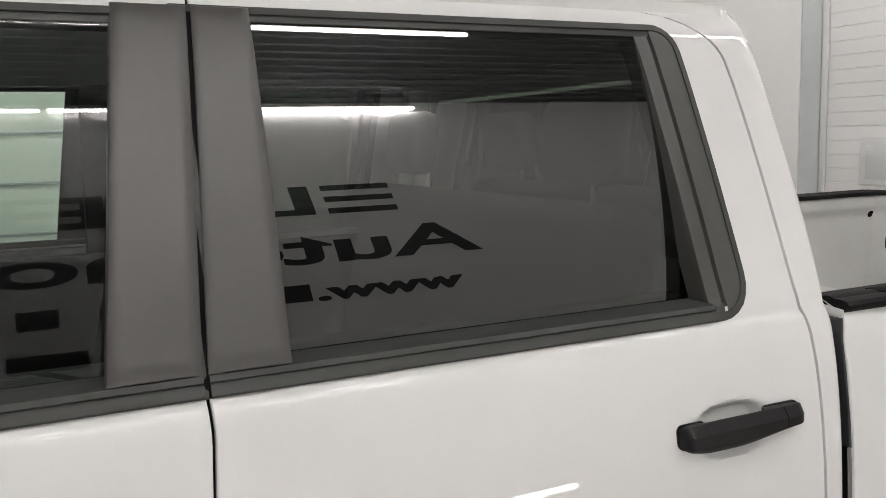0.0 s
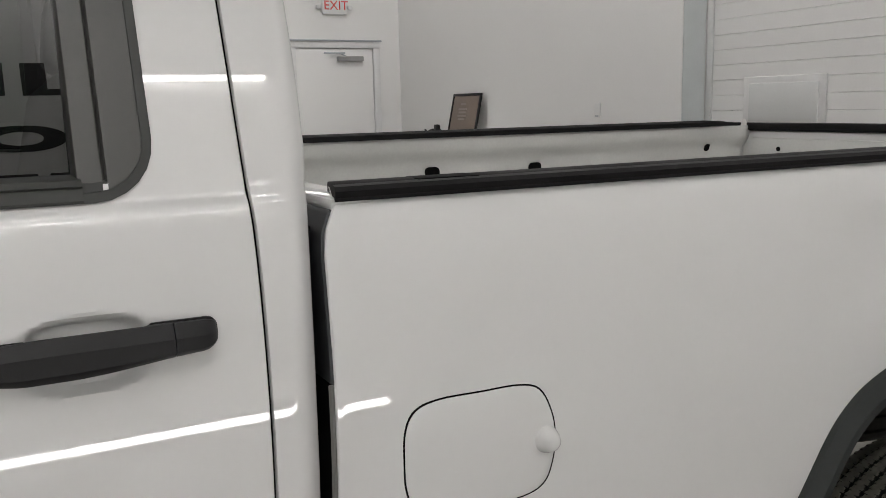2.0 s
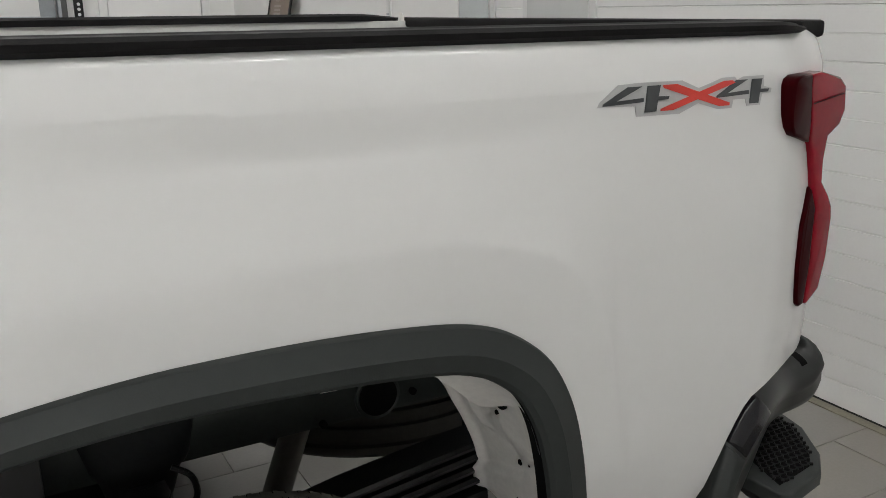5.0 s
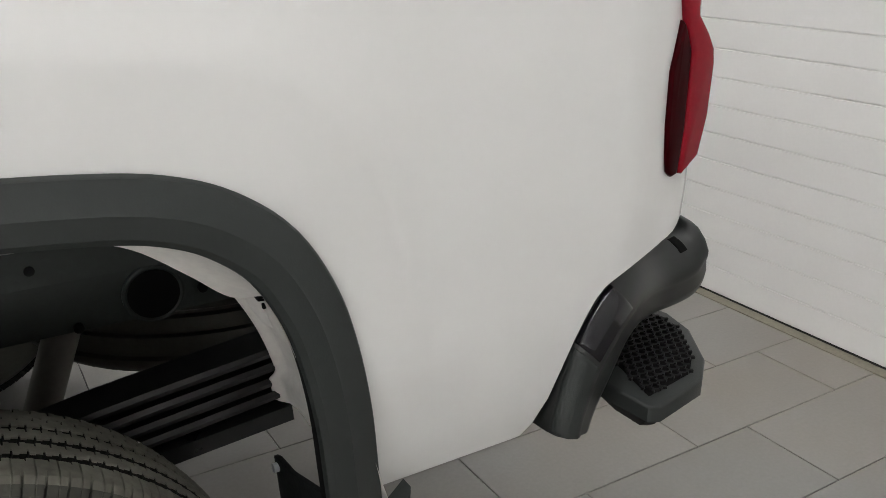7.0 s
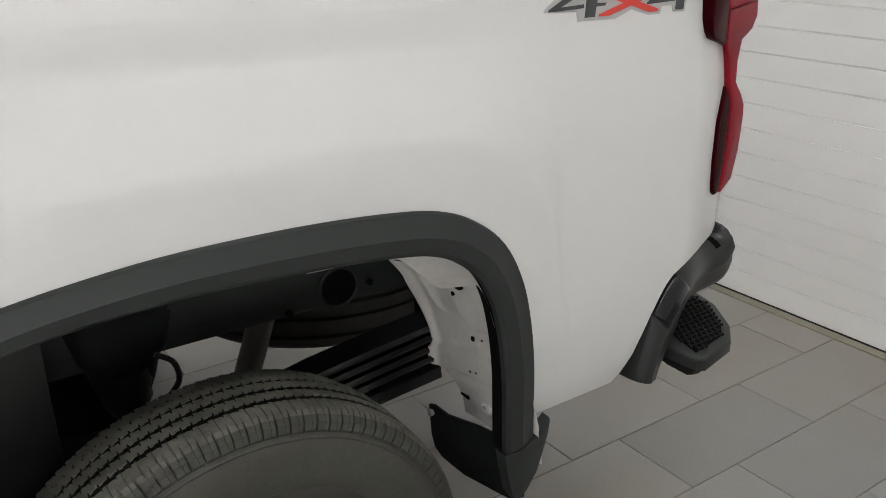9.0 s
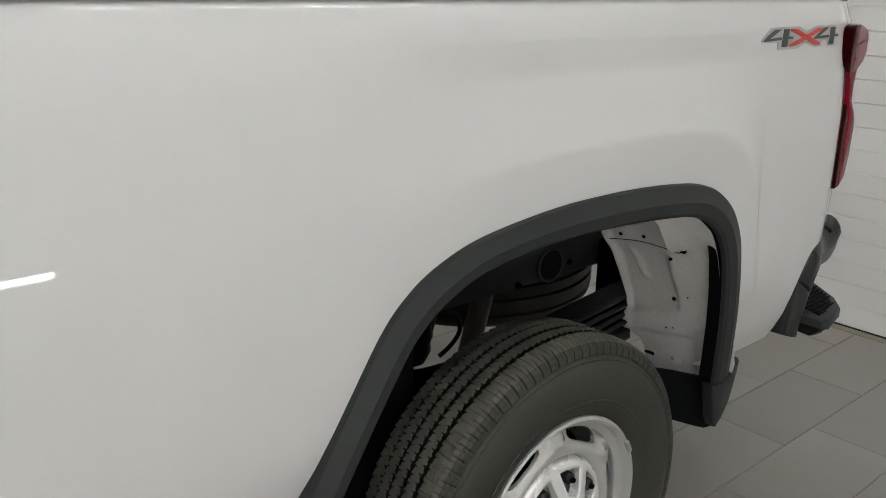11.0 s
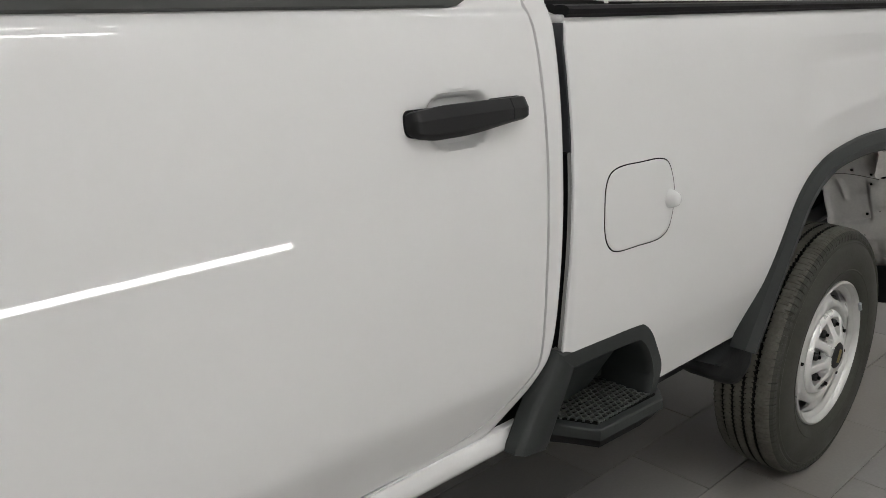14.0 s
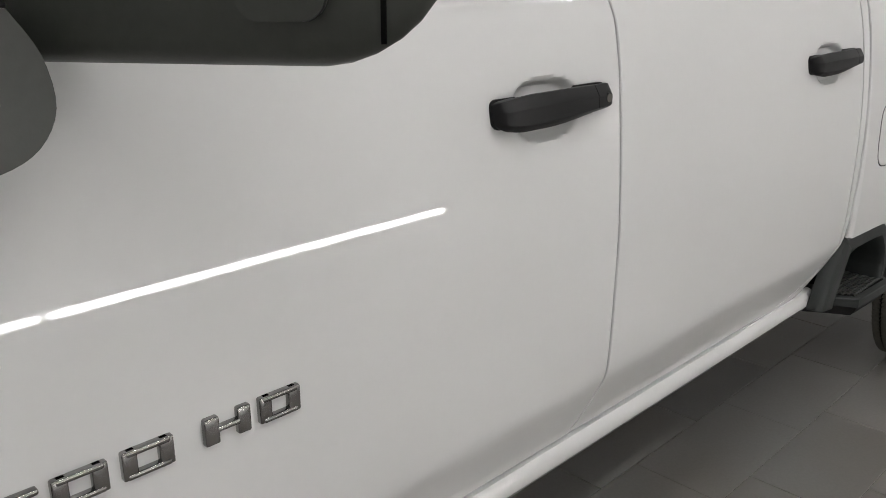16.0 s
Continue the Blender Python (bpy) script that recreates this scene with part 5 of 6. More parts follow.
        nut = part("lug_nut", fixed(lathe([(0.0, 0.008), (0.009, 0.009), (0.0135, 0.013), (0.0145, 0.018), (0.0145, 0.032), (0.019, 0.034), (0.019, 0.05)], 12, at=(x, 0, z))), NUT, hub, "dark lug nut")
        part("stud_end", rod((x, 0.002, z), (x, 0.012, z), 0.006, 10), GAP, nut)
    part("centre_cap", lathe([(0.0, -0.019), (0.034, -0.018), (0.042, -0.015), (0.047, -0.008), (0.047, 0.02)], 40), BLACK, hub, "black centre cap")
    part("cap_plate", box(0.046, 0.004, 0.016, 0.001, (0, -0.0195, 0), rot=Matrix.Rotation(radians(-68), 4, "Y")), mat("brass plate", (0.42, 0.34, 0.16), 0.35, metal=0.6), hub, "small brass-coloured plate")
    part("wheel_weight", box(0.012, 0.01, 0.036, 0.003, (0.243 * math.cos(radians(28)), 0.008, 0.243 * math.sin(radians(28))), rot=Matrix.Rotation(radians(-28), 4, "Y")), STEEL, rim, "small balance weight")
    part("valve", rod((-0.222, 0.01, 0.03), (-0.215, 0.05, 0.03), 0.006, 8), GAP, rim)
    w.parent = truck
    return w


WY, WZ = 0.012, 0.412
w0 = wheel()
w0.matrix_basis = pose(0, WY, WZ, 0, 0, 0)
for x, y, rot in ((-4.37, WY, 0), (0, W - WY, 180), (-4.37, W - WY, 180)):
    c = copy_thing(w0, pose(x, y, WZ, 0, 25 if x else 0, rot))
    c.parent = truck
# spare under the bed
sp = new("spare_wheel")
sp.parent = truck
part("spare_tyre", lathe([(0.24, 0.62), (0.28, 0.60), (0.34, 0.592), (0.39, 0.60), (0.415, 0.625), (0.42, 0.64), (0.412, 0.645), (0.412, 0.652), (0.422, 0.656), (0.422, 0.69), (0.412, 0.693), (0.412, 0.70), (0.423, 0.704), (0.423, 0.73), (0.413, 0.734), (0.413, 0.74), (0.42, 0.745), (0.415, 0.76), (0.39, 0.785), (0.34, 0.795), (0.24, 0.78)], 64, "z", (0.62, 1.03, -0.045)), RUBBER, sp, "dusty spare tyre")
part("spare_rim", lathe([(0.0, 0.70), (0.1, 0.70), (0.2, 0.66), (0.245, 0.62), (0.245, 0.78), (0.2, 0.74)], 32, "z", (0.62, 1.03, -0.045)), FRAME, sp)


# ---- the bed ----
# near and far rail caps
def rail_cap(y_out, sign):
    rows = [(0.030, 1.534), (0.019, 1.541), (0.016, 1.550), (0.024, 1.556), (0.040, 1.5575), (0.060, 1.5560), (0.066, 1.5585), (0.085, 1.5585), (0.090, 1.5560), (0.120, 1.5560), (0.130, 1.551), (0.132, 1.532)]
    xs = [-1.462] + steps(-1.44, 1.06, 40) + [1.10, 1.118]
    verts, faces = [], []
    n = len(rows)
    for x in xs:
        sh = 0.05 * bumpy(x, 1.0, 1.13)
        for d, z in rows:
            xx = x
            if x == -1.462:
                xx = x - 0.02 + 0.25 * (d - 0.016)
            verts.append((xx, y_out + sign * (d + sh), z - 0.010 * bumpy(x, 1.02, 1.118) * bumpy(z, 1.535, 1.556) + (0.012 if sign < 0 else 0)))
    for i in range(len(xs) - 1):
        for j in range(n):
            faces.append((i * n + j, i * n + (j + 1) % n, (i + 1) * n + (j + 1) % n, (i + 1) * n + j))
    faces += [tuple(range(n)), tuple(range((len(xs) - 1) * n, len(xs) * n))[::-1]]
    return fixed((verts, faces))


cap1 = part("rail_cap", rail_cap(0.016, 1), RAILCAP, truck, "black bed rail cap", angle=25)
part("cap_recess", span(-1.34, -1.24, 0.058, 0.11, 1.5565, 1.5590, 0.001), GAP, cap1)
part("rail_cap", rail_cap(1.985, -1), RAILCAP, truck, "black bed rail cap", angle=25)

# inner walls of the bed
YI = 1.90


def far_wall(u, z):
    x = -1.42 + 2.585 * u
    y = YI - 0.035 * bumpy(z, 1.44, 1.5) + 0.012 * bumpy(math.sin(x * 5.2 + 0.6), 0.55, 0.8) * (1 - bumpy(z, 1.40, 1.47)) - 0.018 * bumpy(-z, -1.02, -0.99) - 0.07 * bumpy(x, 1.0, 1.1)
    return (x, y, z)


fw = part("bed_inner_side", sheet(steps(0, 1, 110), steps(0.93, 1.545, 40), far_wall, fold=(0, 0.02, 0)), PAINT_IN, truck, "white inner bed wall", angle=180)
for x, z, w, h in ((-0.414, 1.410, 0.062, 0.040), (0.066, 1.404, 0.062, 0.040), (1.10, 1.30, 0.075, 0.11), (1.00, 1.447, 0.024, 0.032)):
    ring = rounded(x - w / 2, x + w / 2, z - h / 2, z + h / 2, (min(w, h) * 0.45,) * 4)
    part("hole", plate(ring, 0.01, lambda a, b, d: (a, far_wall((a + 1.42) / 2.585, b)[1] - (0.014 if a > 1.05 else 0.007) + d, b)), GAP, fw)
for x in (-0.105, -0.045):
    part("clip", span(x - 0.01, x + 0.01, 1.868, 1.892, 1.505, 1.545, 0.003), HANDLE, fw)
part("bed_inner_side", sheet(steps(0, 1, 30), steps(1.12, 1.53, 14), lambda u, z: (-1.42 + 2.5 * u, 0.15, z), fold=(0, -0.015, 0)), PAINT_IN, truck, smooth=False)
front = part("bed_front", span(-1.475, -1.43, 0.09, W - 0.09, 0.85, 1.535, 0.008), PAINT_IN, truck, "white bed front wall")
part("front_cap", span(-1.485, -1.42, 0.045, W - 0.05, 1.522, 1.540, 0.006), PAINT, truck)
bm = bmesh.new()
for i in range(13):
    y = 0.49 + i * 0.108
    span(-1.42, 1.16, y, y + 0.065, 0.935, 0.95, 0.005, 1, bm=bm)
bed_floor = part("bed_floor", span(-1.43, 1.165, 0.478, YI, 0.90, 0.94), PAINT_IN, truck, smooth=False)
part("floor_ribs", bm, PAINT_IN, bed_floor)
# the near side of the bed floor, with a box over the wheelhouse
part("floor_side", span(-1.43, -0.86, 0.152, 0.474, 0.90, 0.94), PAINT_IN, bed_floor, smooth=False)
part("floor_side", span(0.66, 1.06, 0.152, 0.474, 0.93, 0.945), PAINT_IN, bed_floor, smooth=False)
part("wheel_box", span(-0.85, 0.65, 0.152, 0.490, 1.142, 1.156, 0.006), PAINT_IN, bed_floor, "white wheel box cover", smooth=False)
part("wheel_box_side", span(-0.85, 0.65, 0.480, 0.490, 0.945, 1.140), PAINT_IN, bed_floor, smooth=False)
for y0, y1, z0 in ((0.15, 0.44, 1.112), (YI - 0.26, YI - 0.01, 0.93)):
    part("wheel_tub", span(-0.48, 0.48, y0, y1, z0, 1.15, 0.018, 3), PAINT_IN, truck)

# tailgate
tg = part("tailgate", span(1.165, 1.215, 0.125, W - 0.125, 0.93, 1.522, 0.012), PAINT, truck, "white tailgate")
part("gate_cap", span(1.152, 1.222, 0.120, W - 0.120, 1.523, 1.556, 0.008), RAILCAP, tg, "black tailgate cap")
part("gate_inner_panel", span(1.157, 1.169, 0.25, 1.78, 0.98, 1.49, 0.006), PAINT_IN, tg)
for y, z, r in ((1.619, 1.443, 0.010), (1.398, 1.419, 0.010), (1.631, 1.339, 0.012), (1.2, 1.40, 0.010), (1.0, 1.42, 0.010)):
    part("hole", rod((1.153, y, z), (1.160, y, z), r, 14), GAP, tg)
part("corner_post", plate([(1.125, 1.49), (1.152, 1.49), (1.152, 1.56), (1.142, 1.575), (1.132, 1.54)], 0.02, lambda a, b, d: (a, 1.80 + d, b), 0.004), LINER, truck)

# ---- tail lamp ----
def lamp_at(a, b, d):
    y = 0.05 * bumpy(a, 0.98, 1.15) + 0.30 * max(0, a - 1.165) ** 1.2
    return (a, y - 0.006 - 0.008 * bumpy(b, 1.33, 1.40) - 0.004 * (1 - bumpy(b, 1.2, 1.28)) + d, b)


REAR_LENS = [(1.054, 1.4665), (1.111, 1.467), (1.175, 1.454), (1.197, 1.438), (1.207, 1.391), (1.196, 1.362), (1.165, 1.342), (1.160, 1.30), (1.162, 1.257), (1.186, 1.228), (1.202, 1.204), (1.206, 1.180), (1.202, 1.099), (1.186, 1.035), (1.150, 1.009), (1.140, 1.012), (1.147, 1.084), (1.148, 1.206), (1.132, 1.243), (1.124, 1.284), (1.116, 1.314), (1.108, 1.332), (1.092, 1.350), (1.084, 1.370), (1.058, 1.440)]
tl = part("tail_lamp", plate(REAR_LENS, 0.06, lamp_at, 0.008, 3), RED, truck, "red tail lamp", angle=50)
part("dark_lens", plate([(0.983, 1.449), (0.988, 1.461), (1.005, 1.4665), (1.0525, 1.4665), (1.0565, 1.440), (1.0825, 1.370), (1.091, 1.349), (1.098, 1.338), (1.045, 1.352), (1.007, 1.362), (0.993, 1.376), (0.986, 1.40)], 0.05, lamp_at, 0.006, 3), RED_DARK, tl, "dark red side lens", angle=50)
part("dark_lens", plate([(1.1385, 1.012), (1.124, 1.009), (1.110, 1.020), (1.104, 1.040), (1.096, 1.096), (1.097, 1.178), (1.111, 1.216), (1.124, 1.250), (1.1305, 1.244), (1.1465, 1.206), (1.1455, 1.084)], 0.05, lamp_at, 0.006, 3), RED_DARK, tl, "dark red side lens", angle=50)
part("lens_seam", plate([(1.072, 1.4135), (1.19, 1.4245), (1.19, 1.4225), (1.072, 1.4115)], -0.001, lamp_at), RED_DARK, tl, smooth=False)

# ---- rear bumper: a bent bar, lofted from the edge on the body to its lower edge ----
by = lambda a: 0.016 + 0.06 * bumpy(a, 0.97, 1.17)
BAR = [((0.879, 0.632), (0.970, 0.606)), ((0.881, 0.672), (0.982, 0.640)), ((0.909, 0.773), (1.008, 0.676)), ((0.945, 0.836), (1.054, 0.722)), ((0.980, 0.872), (1.100, 0.738)), ((1.040, 0.890), (1.142, 0.740)), ((1.141, 0.880), (1.198, 0.744)), ((1.197, 0.888), (1.246, 0.754)), ((1.214, 0.912), (1.270, 0.776)), ((1.240, 0.900), (1.275, 0.815))]
bar_a, bar_b = spline([(x, z, 0) for (x, z), _ in BAR], 6), spline([(x, z, 0) for _, (x, z) in BAR], 6)
BAR_Y = [(-0.02, 0.05), (0.0, 0.022), (0.03, 0.004), (0.10, -0.012), (0.26, -0.023), (0.44, -0.025), (0.54, -0.020), (0.62, -0.014), (0.80, -0.008), (0.92, 0.000), (0.98, 0.012), (1.0, 0.03), (1.01, 0.06)]


def bar_point(s, t, proud=0.0):
    k = s * (len(bar_a) - 1)
    i = min(int(k), len(bar_a) - 2)
    a, b = bar_a[i].lerp(bar_a[i + 1], k - i), bar_b[i].lerp(bar_b[i + 1], k - i)
    p = a.lerp(b, t)
    return (p.x, by(p.x) + curve_at(BAR_Y, t) + 0.07 * bumpy(s, 0.90, 1.0) ** 2 - proud, p.y)


bump = part("rear_bumper", sheet(steps(0, 1, 72), [t for t, _ in BAR_Y] + [1.015], lambda s, t: bar_point(s, t), fold=(0, 0.10, 0)), BUMPER, truck, "black rear bumper", angle=60)
part("corner_trim", sheet(steps(0.03, 0.235, 14), steps(0.06, 0.38, 14), lambda s, t: bar_point(s, t, 0.004), fold=(0, 0.02, 0)), PLASTIC, bump, "grained lower corner", angle=60)
part("corner_trim", sheet(steps(0.245, 0.445, 14), steps(0.06, 0.38, 16), lambda s, t: bar_point(s, t, 0.0035), fold=(0, 0.02, 0)), mat("glossy black trim", (0.005, 0.005, 0.007), 0.10, spec=0.5, noise_amt=0.1), bump, "glossy raised corner", angle=60)
part("slot", sheet(steps(0.725, 0.760, 6), steps(0.02, 0.15, 6), lambda s, t: bar_point(s, t, 0.0015), fold=(0, 0.005, 0)), GAP, bump, "dark slot")
part("crossbar", span(1.20, 1.266, 0.16, W - 0.16, 0.755, 0.90, 0.03, 4), BUMPER, bump)
# ---- side step in the front lower bed corner ----
OUT = [(-1.640, 0.712), (-1.656, 0.730), (-1.556, 0.892), (-1.545, 0.897), (-1.40, 0.892), (-1.265, 0.886), (-1.232, 0.877), (-1.200, 0.848), (-1.176, 0.808), (-1.154, 0.767), (-1.152, 0.735), (-1.172, 0.690)]
INN = [(-1.560, 0.705), (-1.556, 0.712), (-1.490, 0.836), (-1.480, 0.842), (-1.37, 0.842), (-1.280, 0.838), (-1.255, 0.830), (-1.232, 0.806), (-1.214, 0.775), (-1.207, 0.745), (-1.205, 0.730), (-1.208, 0.690)]


def smooth_ring(pts):
    return [(v.x, v.y) for v in spline([(x, z, 0) for x, z in pts], 4)]


ro, ri = smooth_ring(OUT), smooth_ring(INN)
verts, faces = [], []
n = len(ro)
for t, y in ((-0.03, 0.016), (0.0, -0.008), (0.10, -0.019), (0.16, -0.022), (0.80, -0.024), (0.93, -0.018), (1.0, -0.004), (1.02, 0.06), (1.02, 0.13)):
    for (ax, az), (bx, bz) in zip(ro, ri):
        verts.append((ax + (bx - ax) * t, y, az + (bz - az) * t))
for j in range(8):
    for i in range(n - 1):
        a = j * n + i
        faces.append((a, a + 1, a + n + 1, a + n))
ss = part("side_step", (verts, faces), PLASTIC, truck, "black side step surround", angle=35)
part("recess", span(-1.60, -1.19, 0.125, 0.14, 0.66, 0.86), GAP, ss)
# the sloping inner wall of the foot pocket
bm = bmesh.new()
vs = [bm.verts.new(v) for v in ((-1.545, 0.004, 0.735), (-1.482, 0.004, 0.838), (-1.300, 0.004, 0.838), (-1.255, 0.075, 0.80), (-1.270, 0.105, 0.692), (-1.52, 0.085, 0.692))]
bm.faces.new(vs)
bmesh.ops.triangulate(bm, faces=bm.faces[:])
part("pocket_wall", bm, PLASTIC, ss, "sloping inner wall of the foot pocket", smooth=False)


def step_board(name, parent, rim, z, thick, inset, x_range, y_range, pitch, label, tread, height=lambda y: 0.0, material=PLASTIC):
    """A thick board with a rounded rim, a dark pan set into it and a honeycomb of ridges over the pan."""
    cx, cy = sum(p[0] for p in rim) / len(rim), sum(p[1] for p in rim) / len(rim)
    to = lambda a, b, d: (a, b, z + height(b) + d)
    board = part(name, plate(rim, -thick, to, 0.006, 3), material, parent, label, angle=40)
    verts = [(cx + (x - cx) * k, cy + 0.02 * (1 - k) + (y - cy) * k, z + height(y) - thick - dz) for k, dz in ((0.97, -0.002), (0.84, 0.022), (0.66, 0.045)) for x, y in rim]
    n = len(rim)
    part("underside", fixed((verts, [(j * n + i, j * n + (i + 1) % n, (j + 1) * n + (i + 1) % n, (j + 1) * n + i) for j in range(2) for i in range(n)] + [tuple(range(2 * n, 3 * n))])), RAILCAP, board, angle=30)
    part("tread_pan", plate(inset, 0.001, to), GAP, board, smooth=False)
    pad = bmesh.new()
    h = pitch * math.sqrt(3) / 2
    for j in range(int((y_range[1] - y_range[0]) / h)):
        for i in range(int((x_range[1] - x_range[0]) / pitch)):
            x, y = x_range[0] + (i + (j % 2) * 0.5) * pitch, y_range[0] + j * h
            if inside(x, y, inset):
                for k in range(3):
                    a = radians(90 + 120 * k)
                    c, w = pitch * 0.26, pitch * (0.52 if k else 0.40)
                    box(w, pitch * 0.30, 0.005, 0, (x + c * math.cos(a), y + c * math.sin(a), z + height(y) + 0.003), bm=pad, rot=Matrix.Rotation(a, 4, "Z"))
    pd = part("step_tread", pad, tread, board, "ridged step tread", smooth=False)
    pd["kind"] = "stuff"
    return board


STEP_TREAD = mat("worn step tread", (0.065, 0.068, 0.064), 0.5, noise_amt=0.3, noise_scale=30)
step_board("tread_board", ss, [(-1.52, 0.13), (-1.466, 0.050), (-1.417, -0.040), (-1.190, -0.050), (-1.152, -0.016), (-1.132, 0.050), (-1.150, 0.12)], 0.688, 0.026,
           [(-1.50, 0.125), (-1.447, 0.068), (-1.402, -0.020), (-1.190, -0.029), (-1.165, -0.006), (-1.146, 0.045), (-1.165, 0.115)], (-1.53, -1.13), (-0.03, 0.13), 0.0165, "black plastic step board", STEP_TREAD)

step_board("corner_step", bump, [(1.046, 0.065), (1.066, -0.012), (1.086, -0.022), (1.206, 0.002), (1.262, 0.048), (1.312, 0.135), (1.318, 0.20), (1.28, 0.29), (1.08, 0.29), (1.05, 0.16)], 0.650, 0.030,
           [(1.10, 0.10), (1.086, 0.008), (1.20, 0.026), (1.243, 0.062), (1.288, 0.135), (1.292, 0.19), (1.265, 0.25), (1.12, 0.25)], (1.06, 1.32), (0.0, 0.26), 0.0175, "black corner step", RAILCAP, lambda y: 0.12 * (y - 0.1))

# ---- fuel door ----
FUEL = [((v[0] + 1.407) * 0.965 - 1.414, (v[1] - 1.243) * 0.972 + 1.244) for v in spline([(-1.407, 1.16, 0), (-1.403, 1.205, 0), (-1.385, 1.233, 0), (-1.345, 1.243, 0), (-1.275, 1.2425, 0), (-1.205, 1.241, 0), (-1.168, 1.228, 0), (-1.148, 1.19, 0), (-1.142, 1.15, 0), (-1.148, 1.11, 0), (-1.165, 1.076, 0), (-1.205, 1.062, 0), (-1.28, 1.063, 0), (-1.36, 1.066, 0), (-1.393, 1.085, 0), (-1.406, 1.118, 0)], 5, True)]


def on_bed(off):
    return lambda a, b, d: (a, bed_y(a, b) - off + d, b)


def skin_patch(ring, off, material, name, parent, label=""):
    """A patch that follows the bed skin inside a ring, off metres proud of it, with a rounded rim."""
    cx, cz = sum(p[0] for p in ring) / len(ring), sum(p[1] for p in ring) / len(ring)
    verts, faces = [], []
    n = len(ring)
    ks = [(1.0, -0.004), (0.999, off * 0.6), (0.985, off), (0.9, off), (0.75, off), (0.6, off), (0.45, off), (0.3, off), (0.15, off), (0.02, off)]
    for k, o in ks:
        for x, z in ring:
            a, b = cx + (x - cx) * k, cz + (z - cz) * k
            verts.append((a, bed_y(a, b) - o, b))
    for j in range(len(ks) - 1):
        for i in range(n):
            faces.append((j * n + i, j * n + (i + 1) % n, (j + 1) * n + (i + 1) % n, (j + 1) * n + i))
    faces.append(tuple(range((len(ks) - 1) * n, len(ks) * n)))
    return part(name, (verts, faces), material, parent, label, angle=180)


ring = [(-1.2825 + (x + 1.2825) * 1.0, z) for x, z in FUEL]
grow = [(x + (x + 1.2825) * 0.021, z + (z - 1.153) * 0.029) for x, z in FUEL]
skin_patch(grow, 0.0006, GAP, "fuel_door_gap", truck, "dark gap round the fuel door")
fd = skin_patch(ring, 0.0016, PAINT, "fuel_door", truck, "white fuel door")
kn = lathe([(0.0, -0.017), (0.008, -0.0165), (0.014, -0.012), (0.018, -0.004), (0.021, 0.004), (0.023, 0.012)], 28, at=(-1.174, bed_y(-1.174, 1.150) - 0.008, 1.150))
part("finger_pull", kn, PAINT, fd, "rounded white finger bump", angle=180)

# ---- side decal ----
ZB, ZT = 1.4235, 1.4640
dec = part("decal", plate([(0.578, 1.4365), (0.581, 1.443), (0.618, 1.468), (0.66, 1.4695), (0.75, 1.4690), (0.786, 1.455), (0.84, 1.4690), (0.868, 1.4695), (0.874, 1.464), (0.888, 1.4690), (0.938, 1.4690), (0.938, 1.451), (0.957, 1.4465), (0.955, 1.4395), (0.934, 1.438), (0.930, 1.420), (0.898, 1.420), (0.894, 1.432), (0.866, 1.432), (0.862, 1.4185), (0.83, 1.4185), (0.786, 1.431), (0.745, 1.4165), (0.655, 1.4175), (0.652, 1.434)], -0.0012, on_bed(0.0)), DECAL_EDGE, truck, "silver edged four-by-four decal", smooth=False)


def four(x, w):
    k = lambda a, b: (x + a * w, ZB + b * (ZT - ZB))
    return [[k(0, 0.34), k(0.0, 0.42), k(0.36, 1.0), k(0.58, 1.0), k(0.20, 0.50), k(0.60, 0.56), k(0.60, 0.40)], [k(0.62, 0.0), k(0.66, 1.0), k(0.86, 1.0), k(0.83, 0.58), k(1.0, 0.56), k(0.98, 0.44), k(0.82, 0.42), k(0.80, 0.0)]]


for ring in four(0.587, 0.135) + four(0.826, 0.124):
    part("numeral", plate(ring, -0.001, on_bed(0.0014)), DECAL_GREY, dec, "charcoal numeral", smooth=False)
part("cross_stroke", plate([(0.708, ZT), (0.738, ZT), (0.856, 1.428), (0.856, ZB), (0.832, ZB), (0.71, 1.459)], -0.001, on_bed(0.0014)), DECAL_RED, dec, "red stroke", smooth=False)
part("cross_stroke", plate([(0.704, ZB), (0.73, ZB), (0.868, 1.460), (0.862, ZT), (0.842, ZT), (0.704, 1.427)], -0.001, on_bed(0.0017)), DECAL_RED, dec, "red stroke", smooth=False)

# ---- badge letters on the front door ----
badge = new("badge")
badge.parent = fdoor


def letter(*bars):
    """One raised letter of rounded bars (x0, x1, z0, z1), its broad uprights lower than its thin cross strokes."""
    bm = bmesh.new()
    for x0, x1, z0, z1 in bars:
        y = curve_at(DOOR_Y, (z0 + z1) / 2)
        thin = z1 - z0 < 0.012
        span(x0, x1, y - (0.0085 if thin else 0.0075), y + 0.003, z0, z1, 0.0024 if thin else 0.0022, 2, bm)
    return part("letter", bm, CHROME, badge, "raised chrome letter", angle=50)


Z0, Z1 = 1.095, 1.128
for x0, x1 in ((-3.646, -3.590), (-3.576, -3.519), (-3.413, -3.357)):
    letter((x0, x0 + 0.0165, Z0, Z1), (x1 - 0.0165, x1, Z0, Z1), (x0 + 0.004, x1 - 0.004, Z1 - 0.0068, Z1), (x0 + 0.004, x1 - 0.004, Z0, Z0 + 0.0068))
letter((-3.483, -3.465, Z0, Z1), (-3.442, -3.425, Z0, Z1), (-3.468, -3.439, 1.1085, 1.1150))
ZH = (Z1 - Z0) / 2
